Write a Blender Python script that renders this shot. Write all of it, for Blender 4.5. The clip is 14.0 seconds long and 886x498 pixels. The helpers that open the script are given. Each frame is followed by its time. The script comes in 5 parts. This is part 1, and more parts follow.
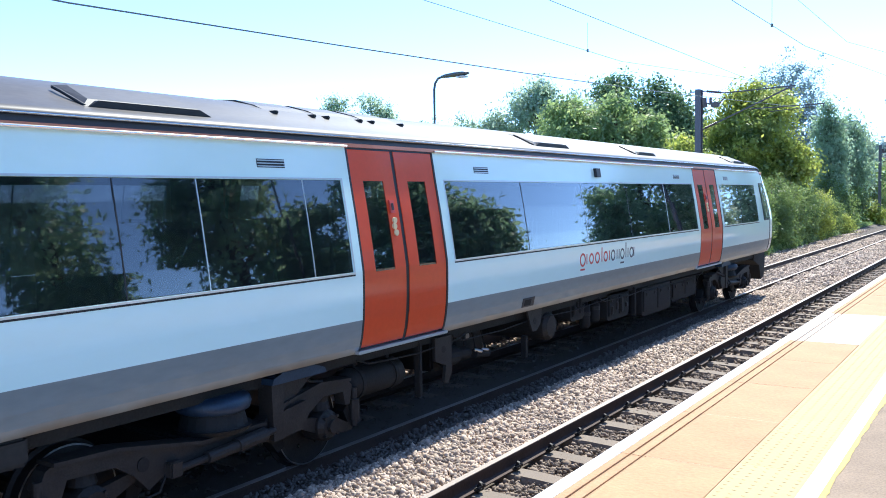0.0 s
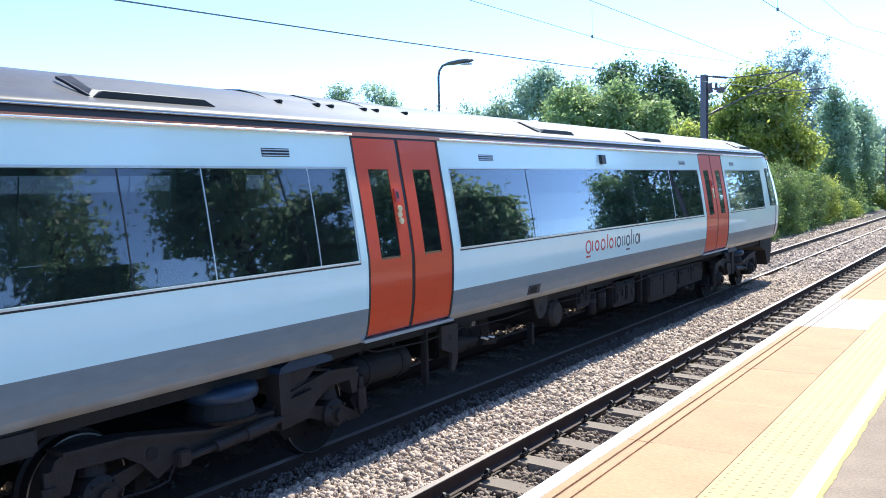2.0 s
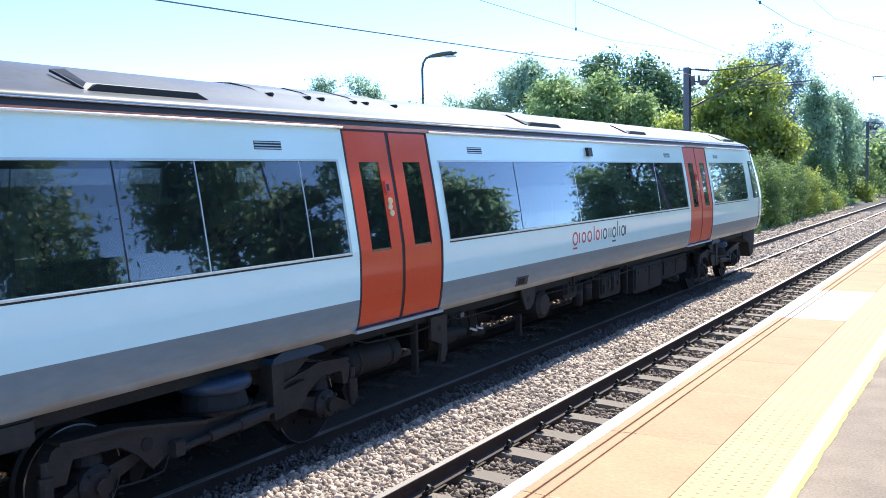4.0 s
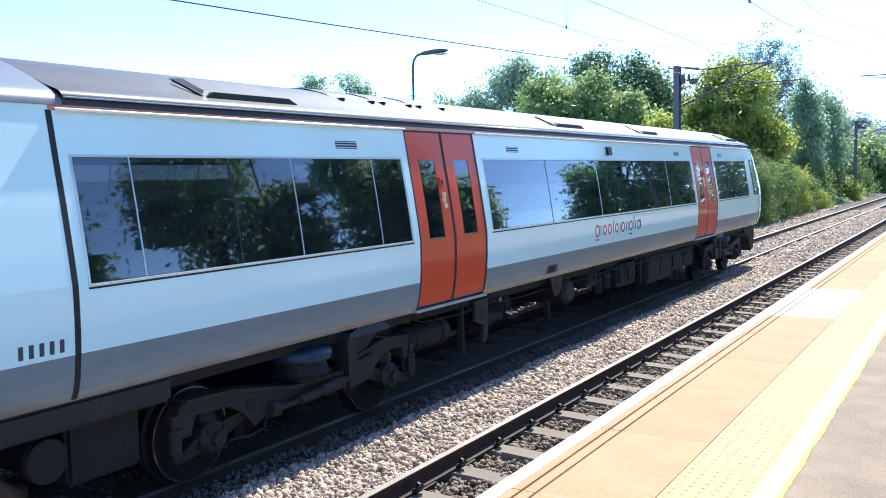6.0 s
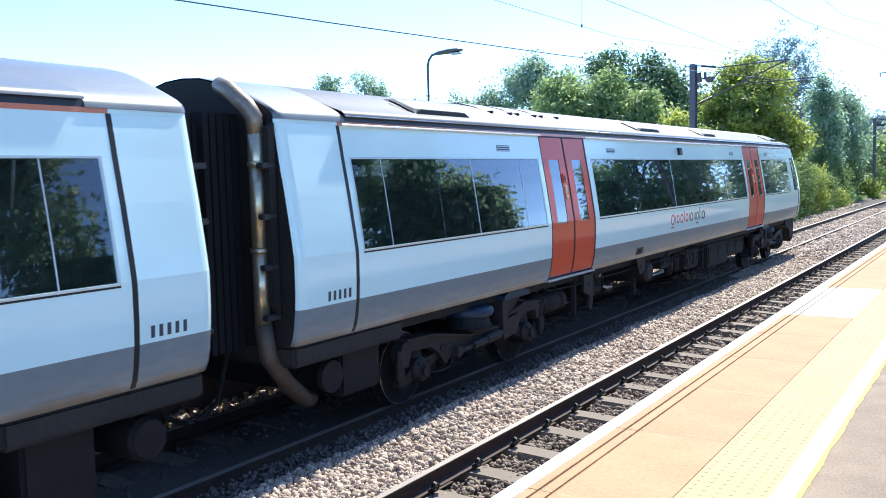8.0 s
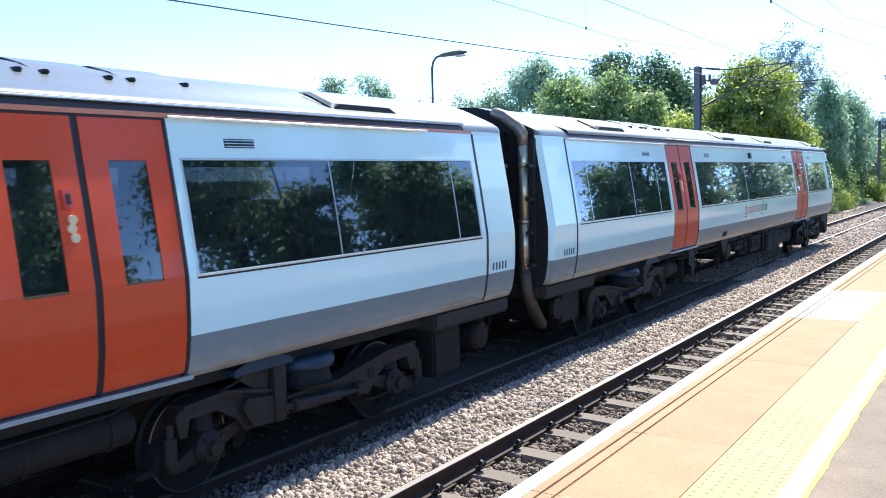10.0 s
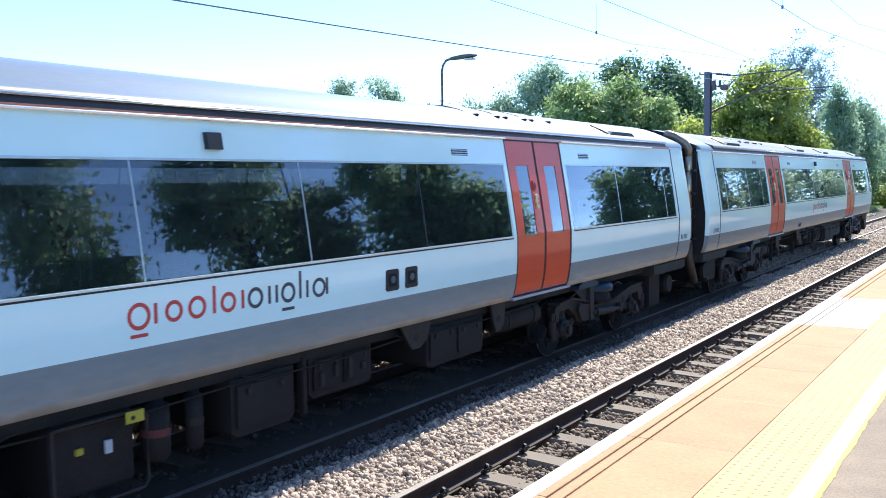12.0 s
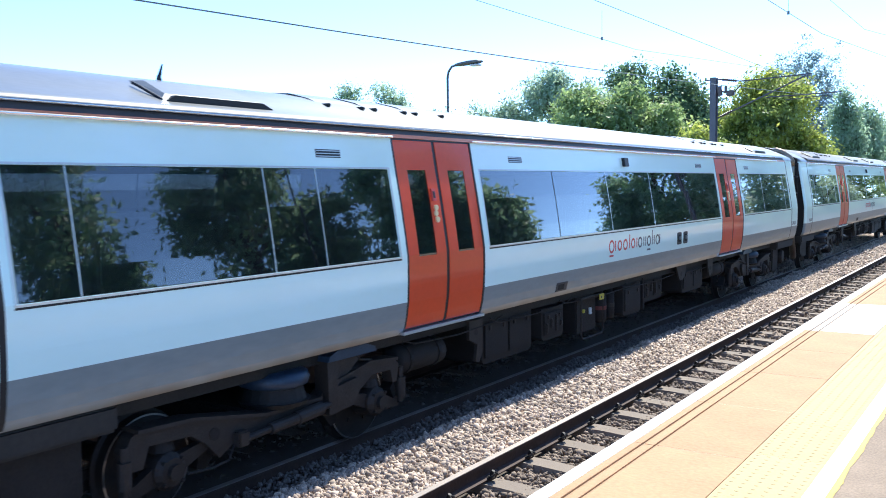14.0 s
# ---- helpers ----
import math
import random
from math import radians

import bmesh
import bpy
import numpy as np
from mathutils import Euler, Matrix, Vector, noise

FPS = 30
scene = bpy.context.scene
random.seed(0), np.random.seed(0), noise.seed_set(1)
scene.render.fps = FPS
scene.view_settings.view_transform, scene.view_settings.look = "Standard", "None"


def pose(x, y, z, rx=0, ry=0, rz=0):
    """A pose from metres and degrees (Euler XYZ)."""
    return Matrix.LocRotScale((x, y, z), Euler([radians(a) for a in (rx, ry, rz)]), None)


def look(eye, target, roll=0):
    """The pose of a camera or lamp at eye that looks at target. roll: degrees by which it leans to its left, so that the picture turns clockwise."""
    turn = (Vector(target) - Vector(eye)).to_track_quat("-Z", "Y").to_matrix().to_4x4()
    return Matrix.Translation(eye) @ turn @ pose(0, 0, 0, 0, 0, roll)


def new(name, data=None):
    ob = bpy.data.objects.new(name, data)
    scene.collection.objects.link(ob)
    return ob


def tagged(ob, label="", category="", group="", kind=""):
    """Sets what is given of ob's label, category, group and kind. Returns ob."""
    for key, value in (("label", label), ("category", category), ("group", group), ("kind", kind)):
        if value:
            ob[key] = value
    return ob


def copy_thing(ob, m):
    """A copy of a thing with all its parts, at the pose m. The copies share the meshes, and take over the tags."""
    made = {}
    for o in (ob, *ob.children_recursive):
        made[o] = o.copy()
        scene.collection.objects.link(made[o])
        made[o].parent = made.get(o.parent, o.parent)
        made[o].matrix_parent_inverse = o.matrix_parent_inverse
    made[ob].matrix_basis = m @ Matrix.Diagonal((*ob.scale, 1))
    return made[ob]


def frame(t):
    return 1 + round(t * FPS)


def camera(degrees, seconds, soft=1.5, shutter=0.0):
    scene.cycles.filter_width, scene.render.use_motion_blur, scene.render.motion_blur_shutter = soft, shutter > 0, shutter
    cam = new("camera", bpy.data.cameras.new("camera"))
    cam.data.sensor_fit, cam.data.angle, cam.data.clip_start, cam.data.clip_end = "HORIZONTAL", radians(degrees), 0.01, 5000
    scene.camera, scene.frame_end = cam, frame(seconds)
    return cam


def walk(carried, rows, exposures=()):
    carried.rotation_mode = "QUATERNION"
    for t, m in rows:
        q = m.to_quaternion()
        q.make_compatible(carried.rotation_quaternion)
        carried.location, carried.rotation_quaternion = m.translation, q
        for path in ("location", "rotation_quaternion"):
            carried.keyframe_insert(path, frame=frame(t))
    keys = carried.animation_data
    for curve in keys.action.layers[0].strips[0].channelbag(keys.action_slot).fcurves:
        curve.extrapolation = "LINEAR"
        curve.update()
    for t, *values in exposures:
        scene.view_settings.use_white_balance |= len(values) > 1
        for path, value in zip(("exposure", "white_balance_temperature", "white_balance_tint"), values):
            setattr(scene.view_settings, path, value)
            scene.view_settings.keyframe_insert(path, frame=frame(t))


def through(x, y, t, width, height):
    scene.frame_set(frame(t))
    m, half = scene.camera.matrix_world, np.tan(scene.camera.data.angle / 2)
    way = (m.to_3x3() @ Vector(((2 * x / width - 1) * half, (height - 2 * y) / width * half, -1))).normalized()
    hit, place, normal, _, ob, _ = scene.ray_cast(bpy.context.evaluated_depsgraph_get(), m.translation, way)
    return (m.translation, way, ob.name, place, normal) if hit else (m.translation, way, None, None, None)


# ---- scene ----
cam = camera(53.17, 14.0, soft=0.95, shutter=0.15)
EYE = Vector((0.0, 0.0, 2.563))

VIEW = [
    (0.0, 33.021, -3.409, -0.795),
    (0.5, 33.191, -3.942, -0.922),
    (1.0, 33.213, -4.272, -1.120),
    (1.5, 33.136, -4.306, -1.162),
    (2.0, 33.392, -4.182, -1.245),
    (2.5, 33.386, -4.357, -1.193),
    (3.0, 33.124, -4.469, -1.235),
    (5.5, 31.710, -4.911, -1.197),
    (6.0, 31.746, -4.845, -1.135),
    (6.5, 31.982, -4.666, -1.316),
    (7.0, 32.073, -4.674, -1.273),
    (7.5, 32.272, -4.621, -1.079),
    (8.0, 32.752, -4.843, -1.373),
    (10.5, 33.193, -4.656, -1.174),
    (11.0, 33.512, -4.590, -1.101),
    (11.5, 33.580, -4.512, -1.000),
    (12.0, 33.511, -4.504, -0.702),
    (12.5, 33.706, -4.407, -1.004),
    (13.0, 33.850, -4.379, -0.899),
    (13.5, 33.719, -4.203, -0.907),
    (14.0, 33.878, -4.117, -0.747),
]
ROLL_OUT = [(0.0, 0.000), (3.2, 0.000), (3.5, 0.016), (4.0, 0.111), (4.5, 0.292), (5.0, 0.560), (5.5, 0.915), (6.0, 1.356), (6.5, 1.923), (7.0, 2.557), (7.5, 3.373), (8.0, 4.256), (8.5, 5.294), (9.0, 6.488), (9.5, 7.811), (10.0, 9.235), (10.5, 10.732), (11.0, 12.269), (11.5, 14.035), (12.0, 15.850), (12.5, 17.848), (13.0, 19.800), (13.5, 22.044), (14.0, 24.190)]


def view(yaw, pitch, roll):
    a, e = radians(yaw), radians(pitch)
    way = Vector((-math.sin(a) * math.cos(e), math.cos(a) * math.cos(e), math.sin(e)))
    return look(EYE, EYE + way * 10, roll)


walk(cam, [(t, view(*v)) for t, *v in VIEW], exposures=[(0.0, 1.05, 5700, 5), (14.0, 1.05, 5700, 5)])

# ---- sky and sun ----
SUN = Vector((-0.075, 0.64, 0.765)).normalized()
world = bpy.data.worlds.new("sky")
scene.world = world
world.use_nodes = True
wn = world.node_tree.nodes
sky = wn.new("ShaderNodeTexSky")
sky.sky_type = "NISHITA"
sky.sun_disc = False
sky.sun_elevation = math.asin(SUN.z)
sky.sun_rotation = math.atan2(SUN.x, SUN.y)
sky.air_density, sky.dust_density, sky.ozone_density = 0.42, 0.1, 2.3
wn["Background"].inputs["Strength"].default_value = 0.25
world.node_tree.links.new(sky.outputs[0], wn["Background"].inputs[0])
sun = new("sun", bpy.data.lights.new("sun", "SUN"))
sun.data.energy, sun.data.angle, sun.data.color = 4.6, radians(0.53), (1.0, 0.90, 0.75)
sun.matrix_world = look(SUN * 100, (0, 0, 0))

# ---- materials ----


def material(name, base, rough=0.6, metal=0.0, var=0.15, scale=6.0, fine=60.0, bump=0.0, coat=0.0, base2=None, streak=None, rand=0.0, island=0.0, spec=0.5, coat_rough=0.06):
    m = bpy.data.materials.new(name)
    m.use_nodes = True
    nt = m.node_tree
    n, l = nt.nodes, nt.links
    p = n["Principled BSDF"]
    p.inputs["Roughness"].default_value, p.inputs["Metallic"].default_value = rough, metal
    p.inputs["Coat Weight"].default_value = coat
    p.inputs["Specular IOR Level"].default_value = spec
    p.inputs["Coat Roughness"].default_value = coat_rough
    co = n.new("ShaderNodeTexCoord")
    mp = n.new("ShaderNodeMapping")
    l.new(co.outputs["Object"], mp.inputs[0])
    if streak:
        mp.inputs["Scale"].default_value = streak
    big, small = n.new("ShaderNodeTexNoise"), n.new("ShaderNodeTexNoise")
    for t, s in ((big, scale), (small, fine)):
        t.inputs["Scale"].default_value, t.inputs["Detail"].default_value = s, 5
        l.new(mp.outputs[0], t.inputs[0])
    add = n.new("ShaderNodeMath")
    add.operation = "ADD"
    l.new(big.outputs[0], add.inputs[0])
    l.new(small.outputs[0], add.inputs[1])
    last = add.outputs[0]
    for amount, kind in ((rand, "ShaderNodeObjectInfo"), (island, "ShaderNodeNewGeometry")):
        if amount:
            info, mul = n.new(kind), n.new("ShaderNodeMath")
            mul.operation = "MULTIPLY_ADD"
            mul.inputs[1].default_value = amount
            l.new(info.outputs["Random" if kind == "ShaderNodeObjectInfo" else "Random Per Island"], mul.inputs[0])
            l.new(last, mul.inputs[2])
            last = mul.outputs[0]
    ramp = n.new("ShaderNodeMapRange")
    ramp.inputs[1].default_value, ramp.inputs[2].default_value = 0.6, 1.4 + rand + island
    l.new(last, ramp.inputs[0])
    mix = n.new("ShaderNodeMix")
    mix.data_type = "RGBA"
    c = Vector(base)
    d = Vector(base2) if base2 else c * (1 - var)
    up = c if base2 else c * (1 + var)
    mix.inputs[6].default_value, mix.inputs[7].default_value = (*d, 1), (*[min(v, 0.95) for v in up], 1)
    l.new(ramp.outputs[0], mix.inputs[0])
    l.new(mix.outputs[2], p.inputs["Base Color"])
    if bump:
        b = n.new("ShaderNodeBump")
        b.inputs["Distance"].default_value = bump
        l.new(add.outputs[0], b.inputs["Height"])
        l.new(b.outputs[0], p.inputs["Normal"])
    return m


def leaf_material(name, dark, light, through=0.45):
    m = bpy.data.materials.new(name)
    m.use_nodes = True
    n, l = m.node_tree.nodes, m.node_tree.links
    n.remove(n["Principled BSDF"])
    geo, mix = n.new("ShaderNodeNewGeometry"), n.new("ShaderNodeMix")
    mix.data_type = "RGBA"
    mix.inputs[6].default_value, mix.inputs[7].default_value = (*dark, 1), (*light, 1)
    # whole boughs differ more than single leaves do
    co, patch, tone = n.new("ShaderNodeTexCoord"), n.new("ShaderNodeTexNoise"), n.new("ShaderNodeMapRange")
    patch.inputs["Scale"].default_value, patch.inputs["Detail"].default_value = 0.9, 3
    l.new(co.outputs["Object"], patch.inputs[0])
    tone.inputs[1].default_value, tone.inputs[2].default_value = 0.36, 0.64
    l.new(patch.outputs[0], tone.inputs[0])
    blend = n.new("ShaderNodeMix")
    blend.inputs[0].default_value = 0.22
    l.new(tone.outputs[0], blend.inputs[2])
    l.new(geo.outputs["Random Per Island"], blend.inputs[3])
    l.new(blend.outputs[0], mix.inputs[0])
    d, t, g = n.new("ShaderNodeBsdfDiffuse"), n.new("ShaderNodeBsdfTranslucent"), n.new("ShaderNodeBsdfGlossy")
    g.inputs["Roughness"].default_value = 0.45
    for s in (d, t):
        l.new(mix.outputs[2], s.inputs[0])
    a, b = n.new("ShaderNodeMixShader"), n.new("ShaderNodeMixShader")
    a.inputs[0].default_value, b.inputs[0].default_value = through, 0.05
    l.new(d.outputs[0], a.inputs[1])
    l.new(t.outputs[0], a.inputs[2])
    l.new(a.outputs[0], b.inputs[1])
    l.new(g.outputs[0], b.inputs[2])
    l.new(b.outputs[0], n["Material Output"].inputs[0])
    return m


def glass_material(name, tint, rough=0.0):
    m = bpy.data.materials.new(name)
    m.use_nodes = True
    p = m.node_tree.nodes["Principled BSDF"]
    p.inputs["Base Color"].default_value = (*tint, 1)
    p.inputs["Roughness"].default_value = rough
    p.inputs["Transmission Weight"].default_value = 0.955
    p.inputs["IOR"].default_value = 1.52
    p.inputs["Coat Weight"].default_value = 0.52
    p.inputs["Coat IOR"].default_value = 1.85
    p.inputs["Coat Roughness"].default_value = 0.03
    return m


WHITE = material("pearl_white_paint", (0.755, 0.94, 0.885), 0.32, 0.0, 0.03, 0.7, 5.0, coat=0.7, streak=(1, 0.5, 1.5))
GREY = material("silver_grey_paint", (0.232, 0.264, 0.275), 0.36, 0.15, 0.12, 0.8, 9.0, coat=0.7, streak=(1, 0.6, 2))
SOOTY = material("soot_stained_roof", (0.082, 0.072, 0.066), 0.5, 0.0, 0.4, 1.2, 14.0, streak=(2, 0.7, 1), spec=0.25, coat=0.15, coat_rough=0.22)


def soot_fade(m, clean, y0, y1):
    """Soot that thins out along the roof, away from the exhaust."""
    n, l = m.node_tree.nodes, m.node_tree.links
    p = n["Principled BSDF"]
    sooty = p.inputs["Base Color"].links[0].from_socket
    co, sep, noise = n.new("ShaderNodeTexCoord"), n.new("ShaderNodeSeparateXYZ"), n.new("ShaderNodeTexNoise")
    noise.inputs["Scale"].default_value = 0.9
    l.new(co.outputs["Object"], sep.inputs[0])
    l.new(co.outputs["Object"], noise.inputs[0])
    wob = n.new("ShaderNodeMath")
    wob.operation = "MULTIPLY_ADD"
    wob.inputs[1].default_value = 4.0
    l.new(noise.outputs[0], wob.inputs[0])
    l.new(sep.outputs["Y"], wob.inputs[2])
    fade, spec, mix = n.new("ShaderNodeMapRange"), n.new("ShaderNodeMapRange"), n.new("ShaderNodeMix")
    for node, lo, hi in ((fade, 0.0, 1.0), (spec, 0.25, 0.35)):
        node.inputs[1].default_value, node.inputs[2].default_value = y0 + 2, y1 + 2
        node.inputs[3].default_value, node.inputs[4].default_value = lo, hi
        l.new(wob.outputs[0], node.inputs[0])
    mix.data_type = "RGBA"
    mix.inputs[7].default_value = (*clean, 1)
    l.new(fade.outputs[0], mix.inputs[0])
    l.new(sooty, mix.inputs[6])
    l.new(mix.outputs[2], p.inputs["Base Color"])
    l.new(spec.outputs[0], p.inputs["Specular IOR Level"])


def foot_dirt(m, dirt, z0, z1):
    """Brown brake dust that clings to the foot of a panel in an uneven line."""
    n, l = m.node_tree.nodes, m.node_tree.links
    p = n["Principled BSDF"]
    clean = p.inputs["Base Color"].links[0].from_socket
    co, sep, wave, mp = n.new("ShaderNodeTexCoord"), n.new("ShaderNodeSeparateXYZ"), n.new("ShaderNodeTexNoise"), n.new("ShaderNodeMapping")
    wave.inputs["Scale"].default_value, wave.inputs["Detail"].default_value = 2.2, 6
    mp.inputs["Scale"].default_value = (1, 0.8, 0.25)
    l.new(co.outputs["Object"], sep.inputs[0])
    l.new(co.outputs["Object"], mp.inputs[0])
    l.new(mp.outputs[0], wave.inputs[0])
    lift = n.new("ShaderNodeMath")
    lift.operation = "MULTIPLY_ADD"
    lift.inputs[1].default_value = -0.16
    l.new(wave.outputs[0], lift.inputs[0])
    l.new(sep.outputs["Z"], lift.inputs[2])
    fade, mix = n.new("ShaderNodeMapRange"), n.new("ShaderNodeMix")
    fade.inputs[1].default_value, fade.inputs[2].default_value = z0 - 0.08, z1 - 0.08
    fade.inputs[3].default_value, fade.inputs[4].default_value = 1.0, 0.0
    l.new(lift.outputs[0], fade.inputs[0])
    mix.data_type = "RGBA"
    mix.inputs[7].default_value = (*dirt, 1)
    l.new(fade.outputs[0], mix.inputs[0])
    l.new(clean, mix.inputs[6])
    l.new(mix.outputs[2], p.inputs["Base Color"])


foot_dirt(GREY, (0.15, 0.122, 0.095), 1.05, 1.125)
soot_fade(SOOTY, (0.145, 0.15, 0.152), 0.5, 12.0)
ROOF = material("weathered_silver_roof", (0.165, 0.175, 0.18), 0.42, 0.2, 0.14, 1.2, 14.0, coat=0.35, streak=(2, 0.7, 1), coat_rough=0.17)
GUTTER = material("dark_gutter_rubber", (0.03, 0.03, 0.035), 0.45, 0, 0.2)
STRIPE = material("copper_red_stripe", (0.66, 0.22, 0.11), 0.35, 0, 0.08, coat=0.3)
DOOR = material("orange_red_door_paint", (0.66, 0.062, 0.010), 0.45, 0, 0.06, 1.5, 20.0, coat=0.3, spec=0.4)
SEAL = material("black_door_rubber", (0.012, 0.012, 0.014), 0.5, 0, 0.2)
GLASS = glass_material("tinted_coach_glass", (0.13, 0.15, 0.185))
TRIM = material("bright_window_trim", (0.62, 0.64, 0.66), 0.3, 0.7, 0.08)
BEAD = material("bright_cantrail_moulding", (0.90, 0.87, 0.85), 0.22, 0.9, 0.06)
BELLOWS = material("matt_black_bellows", (0.007, 0.007, 0.008), 0.85, 0, 0.2)
SOLE = material("dirt_brown_solebar", (0.030, 0.024, 0.019), 0.8, 0, 0.3, 2.0, 25.0)
CHROME = material("shiny_drip_rail", (0.55, 0.55, 0.55), 0.18, 0.9, 0.05)
UNDER = material("grimy_black_underframe", (0.0150, 0.0125, 0.0108), 0.75, 0.1, 0.5, 3.0, 40.0, bump=0.004)
UNDERB = material("dusty_brown_equipment", (0.0150, 0.0122, 0.0102), 0.8, 0.05, 0.4, 4.0, 40.0, bump=0.003)
BOGIE = material("brake_dust_grey_steel", (0.031, 0.025, 0.021), 0.65, 0.2, 0.4, 5.0, 50.0, bump=0.003)
SPRING = material("blue_grey_air_spring", (0.022, 0.04, 0.07), 0.45, 0.1, 0.3, 6.0)
STEEL = material("worn_wheel_steel", (0.45, 0.44, 0.43), 0.28, 0.9, 0.25, 8.0)
EXHAUST = material("heat_stained_exhaust_steel", (0.66, 0.58, 0.42), 0.3, 0.8, 0.2, 2.5, 30.0, base2=(0.46, 0.37, 0.24))
EXHAUSTB = material("brown_burnt_exhaust_steel", (0.30, 0.235, 0.17), 0.42, 0.6, 0.35, 6.0, 30.0)
EXHAUSTD = material("sooty_exhaust_steel", (0.10, 0.075, 0.055), 0.6, 0.4, 0.4, 5.0)
LETTER = material("charcoal_vinyl", (0.06, 0.06, 0.07), 0.45, 0, 0.1)
REDV = material("red_vinyl", (0.55, 0.06, 0.05), 0.45, 0, 0.08)
DUSTRED = material("dust_covered_red_band", (0.12, 0.03, 0.025), 0.7, 0, 0.2)
YELLOW = material("yellow_label", (0.45, 0.38, 0.04), 0.5, 0, 0.1)
CREAM = material("cream_button_plastic", (0.75, 0.62, 0.36), 0.4, 0, 0.1)
SEAT = material("dark_blue_seat_fabric", (0.05, 0.06, 0.11), 0.9, 0, 0.25, 8, 80)
INNER = material("grey_interior_panel", (0.10, 0.10, 0.105), 0.6, 0, 0.06)
CARPET = material("dark_carpet", (0.05, 0.05, 0.06), 0.95, 0, 0.2)

RAILTOP = material("polished_rail_head", (0.42, 0.37, 0.33), 0.42, 0.55, 0.12, 3, 30, streak=(1, 0.2, 1))
RAIL = material("rusty_rail_web", (0.062, 0.038, 0.028), 0.8, 0.2, 0.35, 3, 40, bump=0.002)
SLEEPER = material("grey_brown_concrete_sleeper", (0.225, 0.18, 0.14), 0.9, 0, 0.2, 4, 60, bump=0.004, rand=0.4)
CLIP = material("black_rail_clip", (0.03, 0.027, 0.025), 0.6, 0.4, 0.3)
STONE = material("pale_granite_ballast", (0.83, 0.655, 0.505), 0.85, 0, 0.2, 3, 90, base2=(0.095, 0.071, 0.054), island=1.0)
STONED = material("dirty_track_ballast", (0.38, 0.29, 0.215), 0.9, 0, 0.2, 3, 90, base2=(0.10, 0.074, 0.054), island=1.0)
BED = material("ballast_bed", (0.16, 0.13, 0.105), 0.95, 0, 0.4, 12, 45, bump=0.03, base2=(0.06, 0.05, 0.04))
SLAB = material("buff_paving_slab", (0.465, 0.266, 0.132), 0.85, 0, 0.22, 2.5, 34, bump=0.004, rand=0.2)
# slab colour whitened to paint the sun's glare
PALE = material("glare_white_paving_slab", (0.78, 0.74, 0.66), 0.8, 0, 0.06, 1.6, 70, bump=0.0015, rand=0.2)
COPING = material("white_painted_coping", (0.83, 0.81, 0.77), 0.7, 0, 0.05, 2.5, 50, bump=0.001, rand=0.1)
TACTILE = material("cream_tactile_paving", (0.475, 0.362, 0.168), 0.8, 0, 0.12, 2.0, 40, bump=0.001, rand=0.25)
LINE = material("pale_yellow_line_paint", (0.84, 0.78, 0.60), 0.7, 0, 0.05, 3, 60)
YEDGE = material("worn_yellow_paint", (0.52, 0.37, 0.06), 0.7, 0, 0.15, 6, 60)
TARMAC = material("grey_tarmac", (0.285, 0.214, 0.15), 0.95, 0, 0.36, 3.0, 70, bump=0.004)
FILLER = material("pale_mortar_joint", (0.64, 0.46, 0.30), 0.95, 0, 0.3, 9, 60, base2=(0.46, 0.30, 0.18))
GROOVE = material("sandy_joint", (0.37, 0.25, 0.145), 0.95, 0, 0.25, 5, 60)
BRICK = material("blue_engineering_brick", (0.09, 0.075, 0.075), 0.8, 0, 0.3, 4, 40, rand=0.4)
MORTAR = material("grey_mortar", (0.16, 0.15, 0.14), 0.95, 0, 0.2)
GRASS = material("rough_lineside_grass", (0.12, 0.15, 0.045), 0.95, 0, 0.3, 0.25, 6, bump=0.02, base2=(0.06, 0.08, 0.025))
MAST = material("weathered_purple_grey_mast", (0.14, 0.135, 0.155), 0.6, 0.3, 0.2, 4, 30)
WIRE = material("oxidised_wire", (0.20, 0.24, 0.24), 0.6, 0.5, 0.1)
INSUL = material("brown_insulator", (0.09, 0.06, 0.055), 0.35, 0, 0.2)
LAMPG = material("slate_grey_lamp_housing", (0.10, 0.12, 0.13), 0.5, 0.3, 0.1)
LENS = material("frosted_lamp_lens", (0.55, 0.58, 0.60), 0.3, 0, 0.05)
BARK = material("grey_brown_bark", (0.13, 0.10, 0.075), 0.95, 0, 0.3, 5, 30, bump=0.02)
# ballast with the train's shade put into its colour
SHADE_STONE = material("shade_darkened_ballast", (0.18, 0.15, 0.125), 0.95, 0, 0.2, 3, 90, base2=(0.125, 0.103, 0.086), island=1.0)
LEAF = {
    "yellow": leaf_material("yellow_green_leaf", (0.11, 0.175, 0.035), (0.66, 0.70, 0.15), 0.66),
    "mid": leaf_material("mid_green_leaf", (0.14, 0.23, 0.08), (0.50, 0.61, 0.25), 0.66),
    "sunny": leaf_material("sunlit_green_leaf", (0.18, 0.31, 0.19), (0.50, 0.66, 0.42), 0.78),
    "willow": leaf_material("green_willow_leaf", (0.20, 0.31, 0.18), (0.50, 0.64, 0.42), 0.64),
    "hedge": leaf_material("hedge_leaf", (0.085, 0.15, 0.045), (0.36, 0.46, 0.14), 0.55),
    "dark": leaf_material("dark_green_leaf", (0.07, 0.13, 0.06), (0.26, 0.38, 0.17), 0.55),
    # grey and poplar are lightened: distance haze put into the leaf colour
    "grey": leaf_material("haze_paled_willow_leaf", (0.26, 0.37, 0.26), (0.58, 0.69, 0.50), 0.66),
    "poplar": leaf_material("haze_paled_poplar_leaf", (0.23, 0.31, 0.31), (0.46, 0.56, 0.56), 0.58),
}

# ---- mesh helpers ----


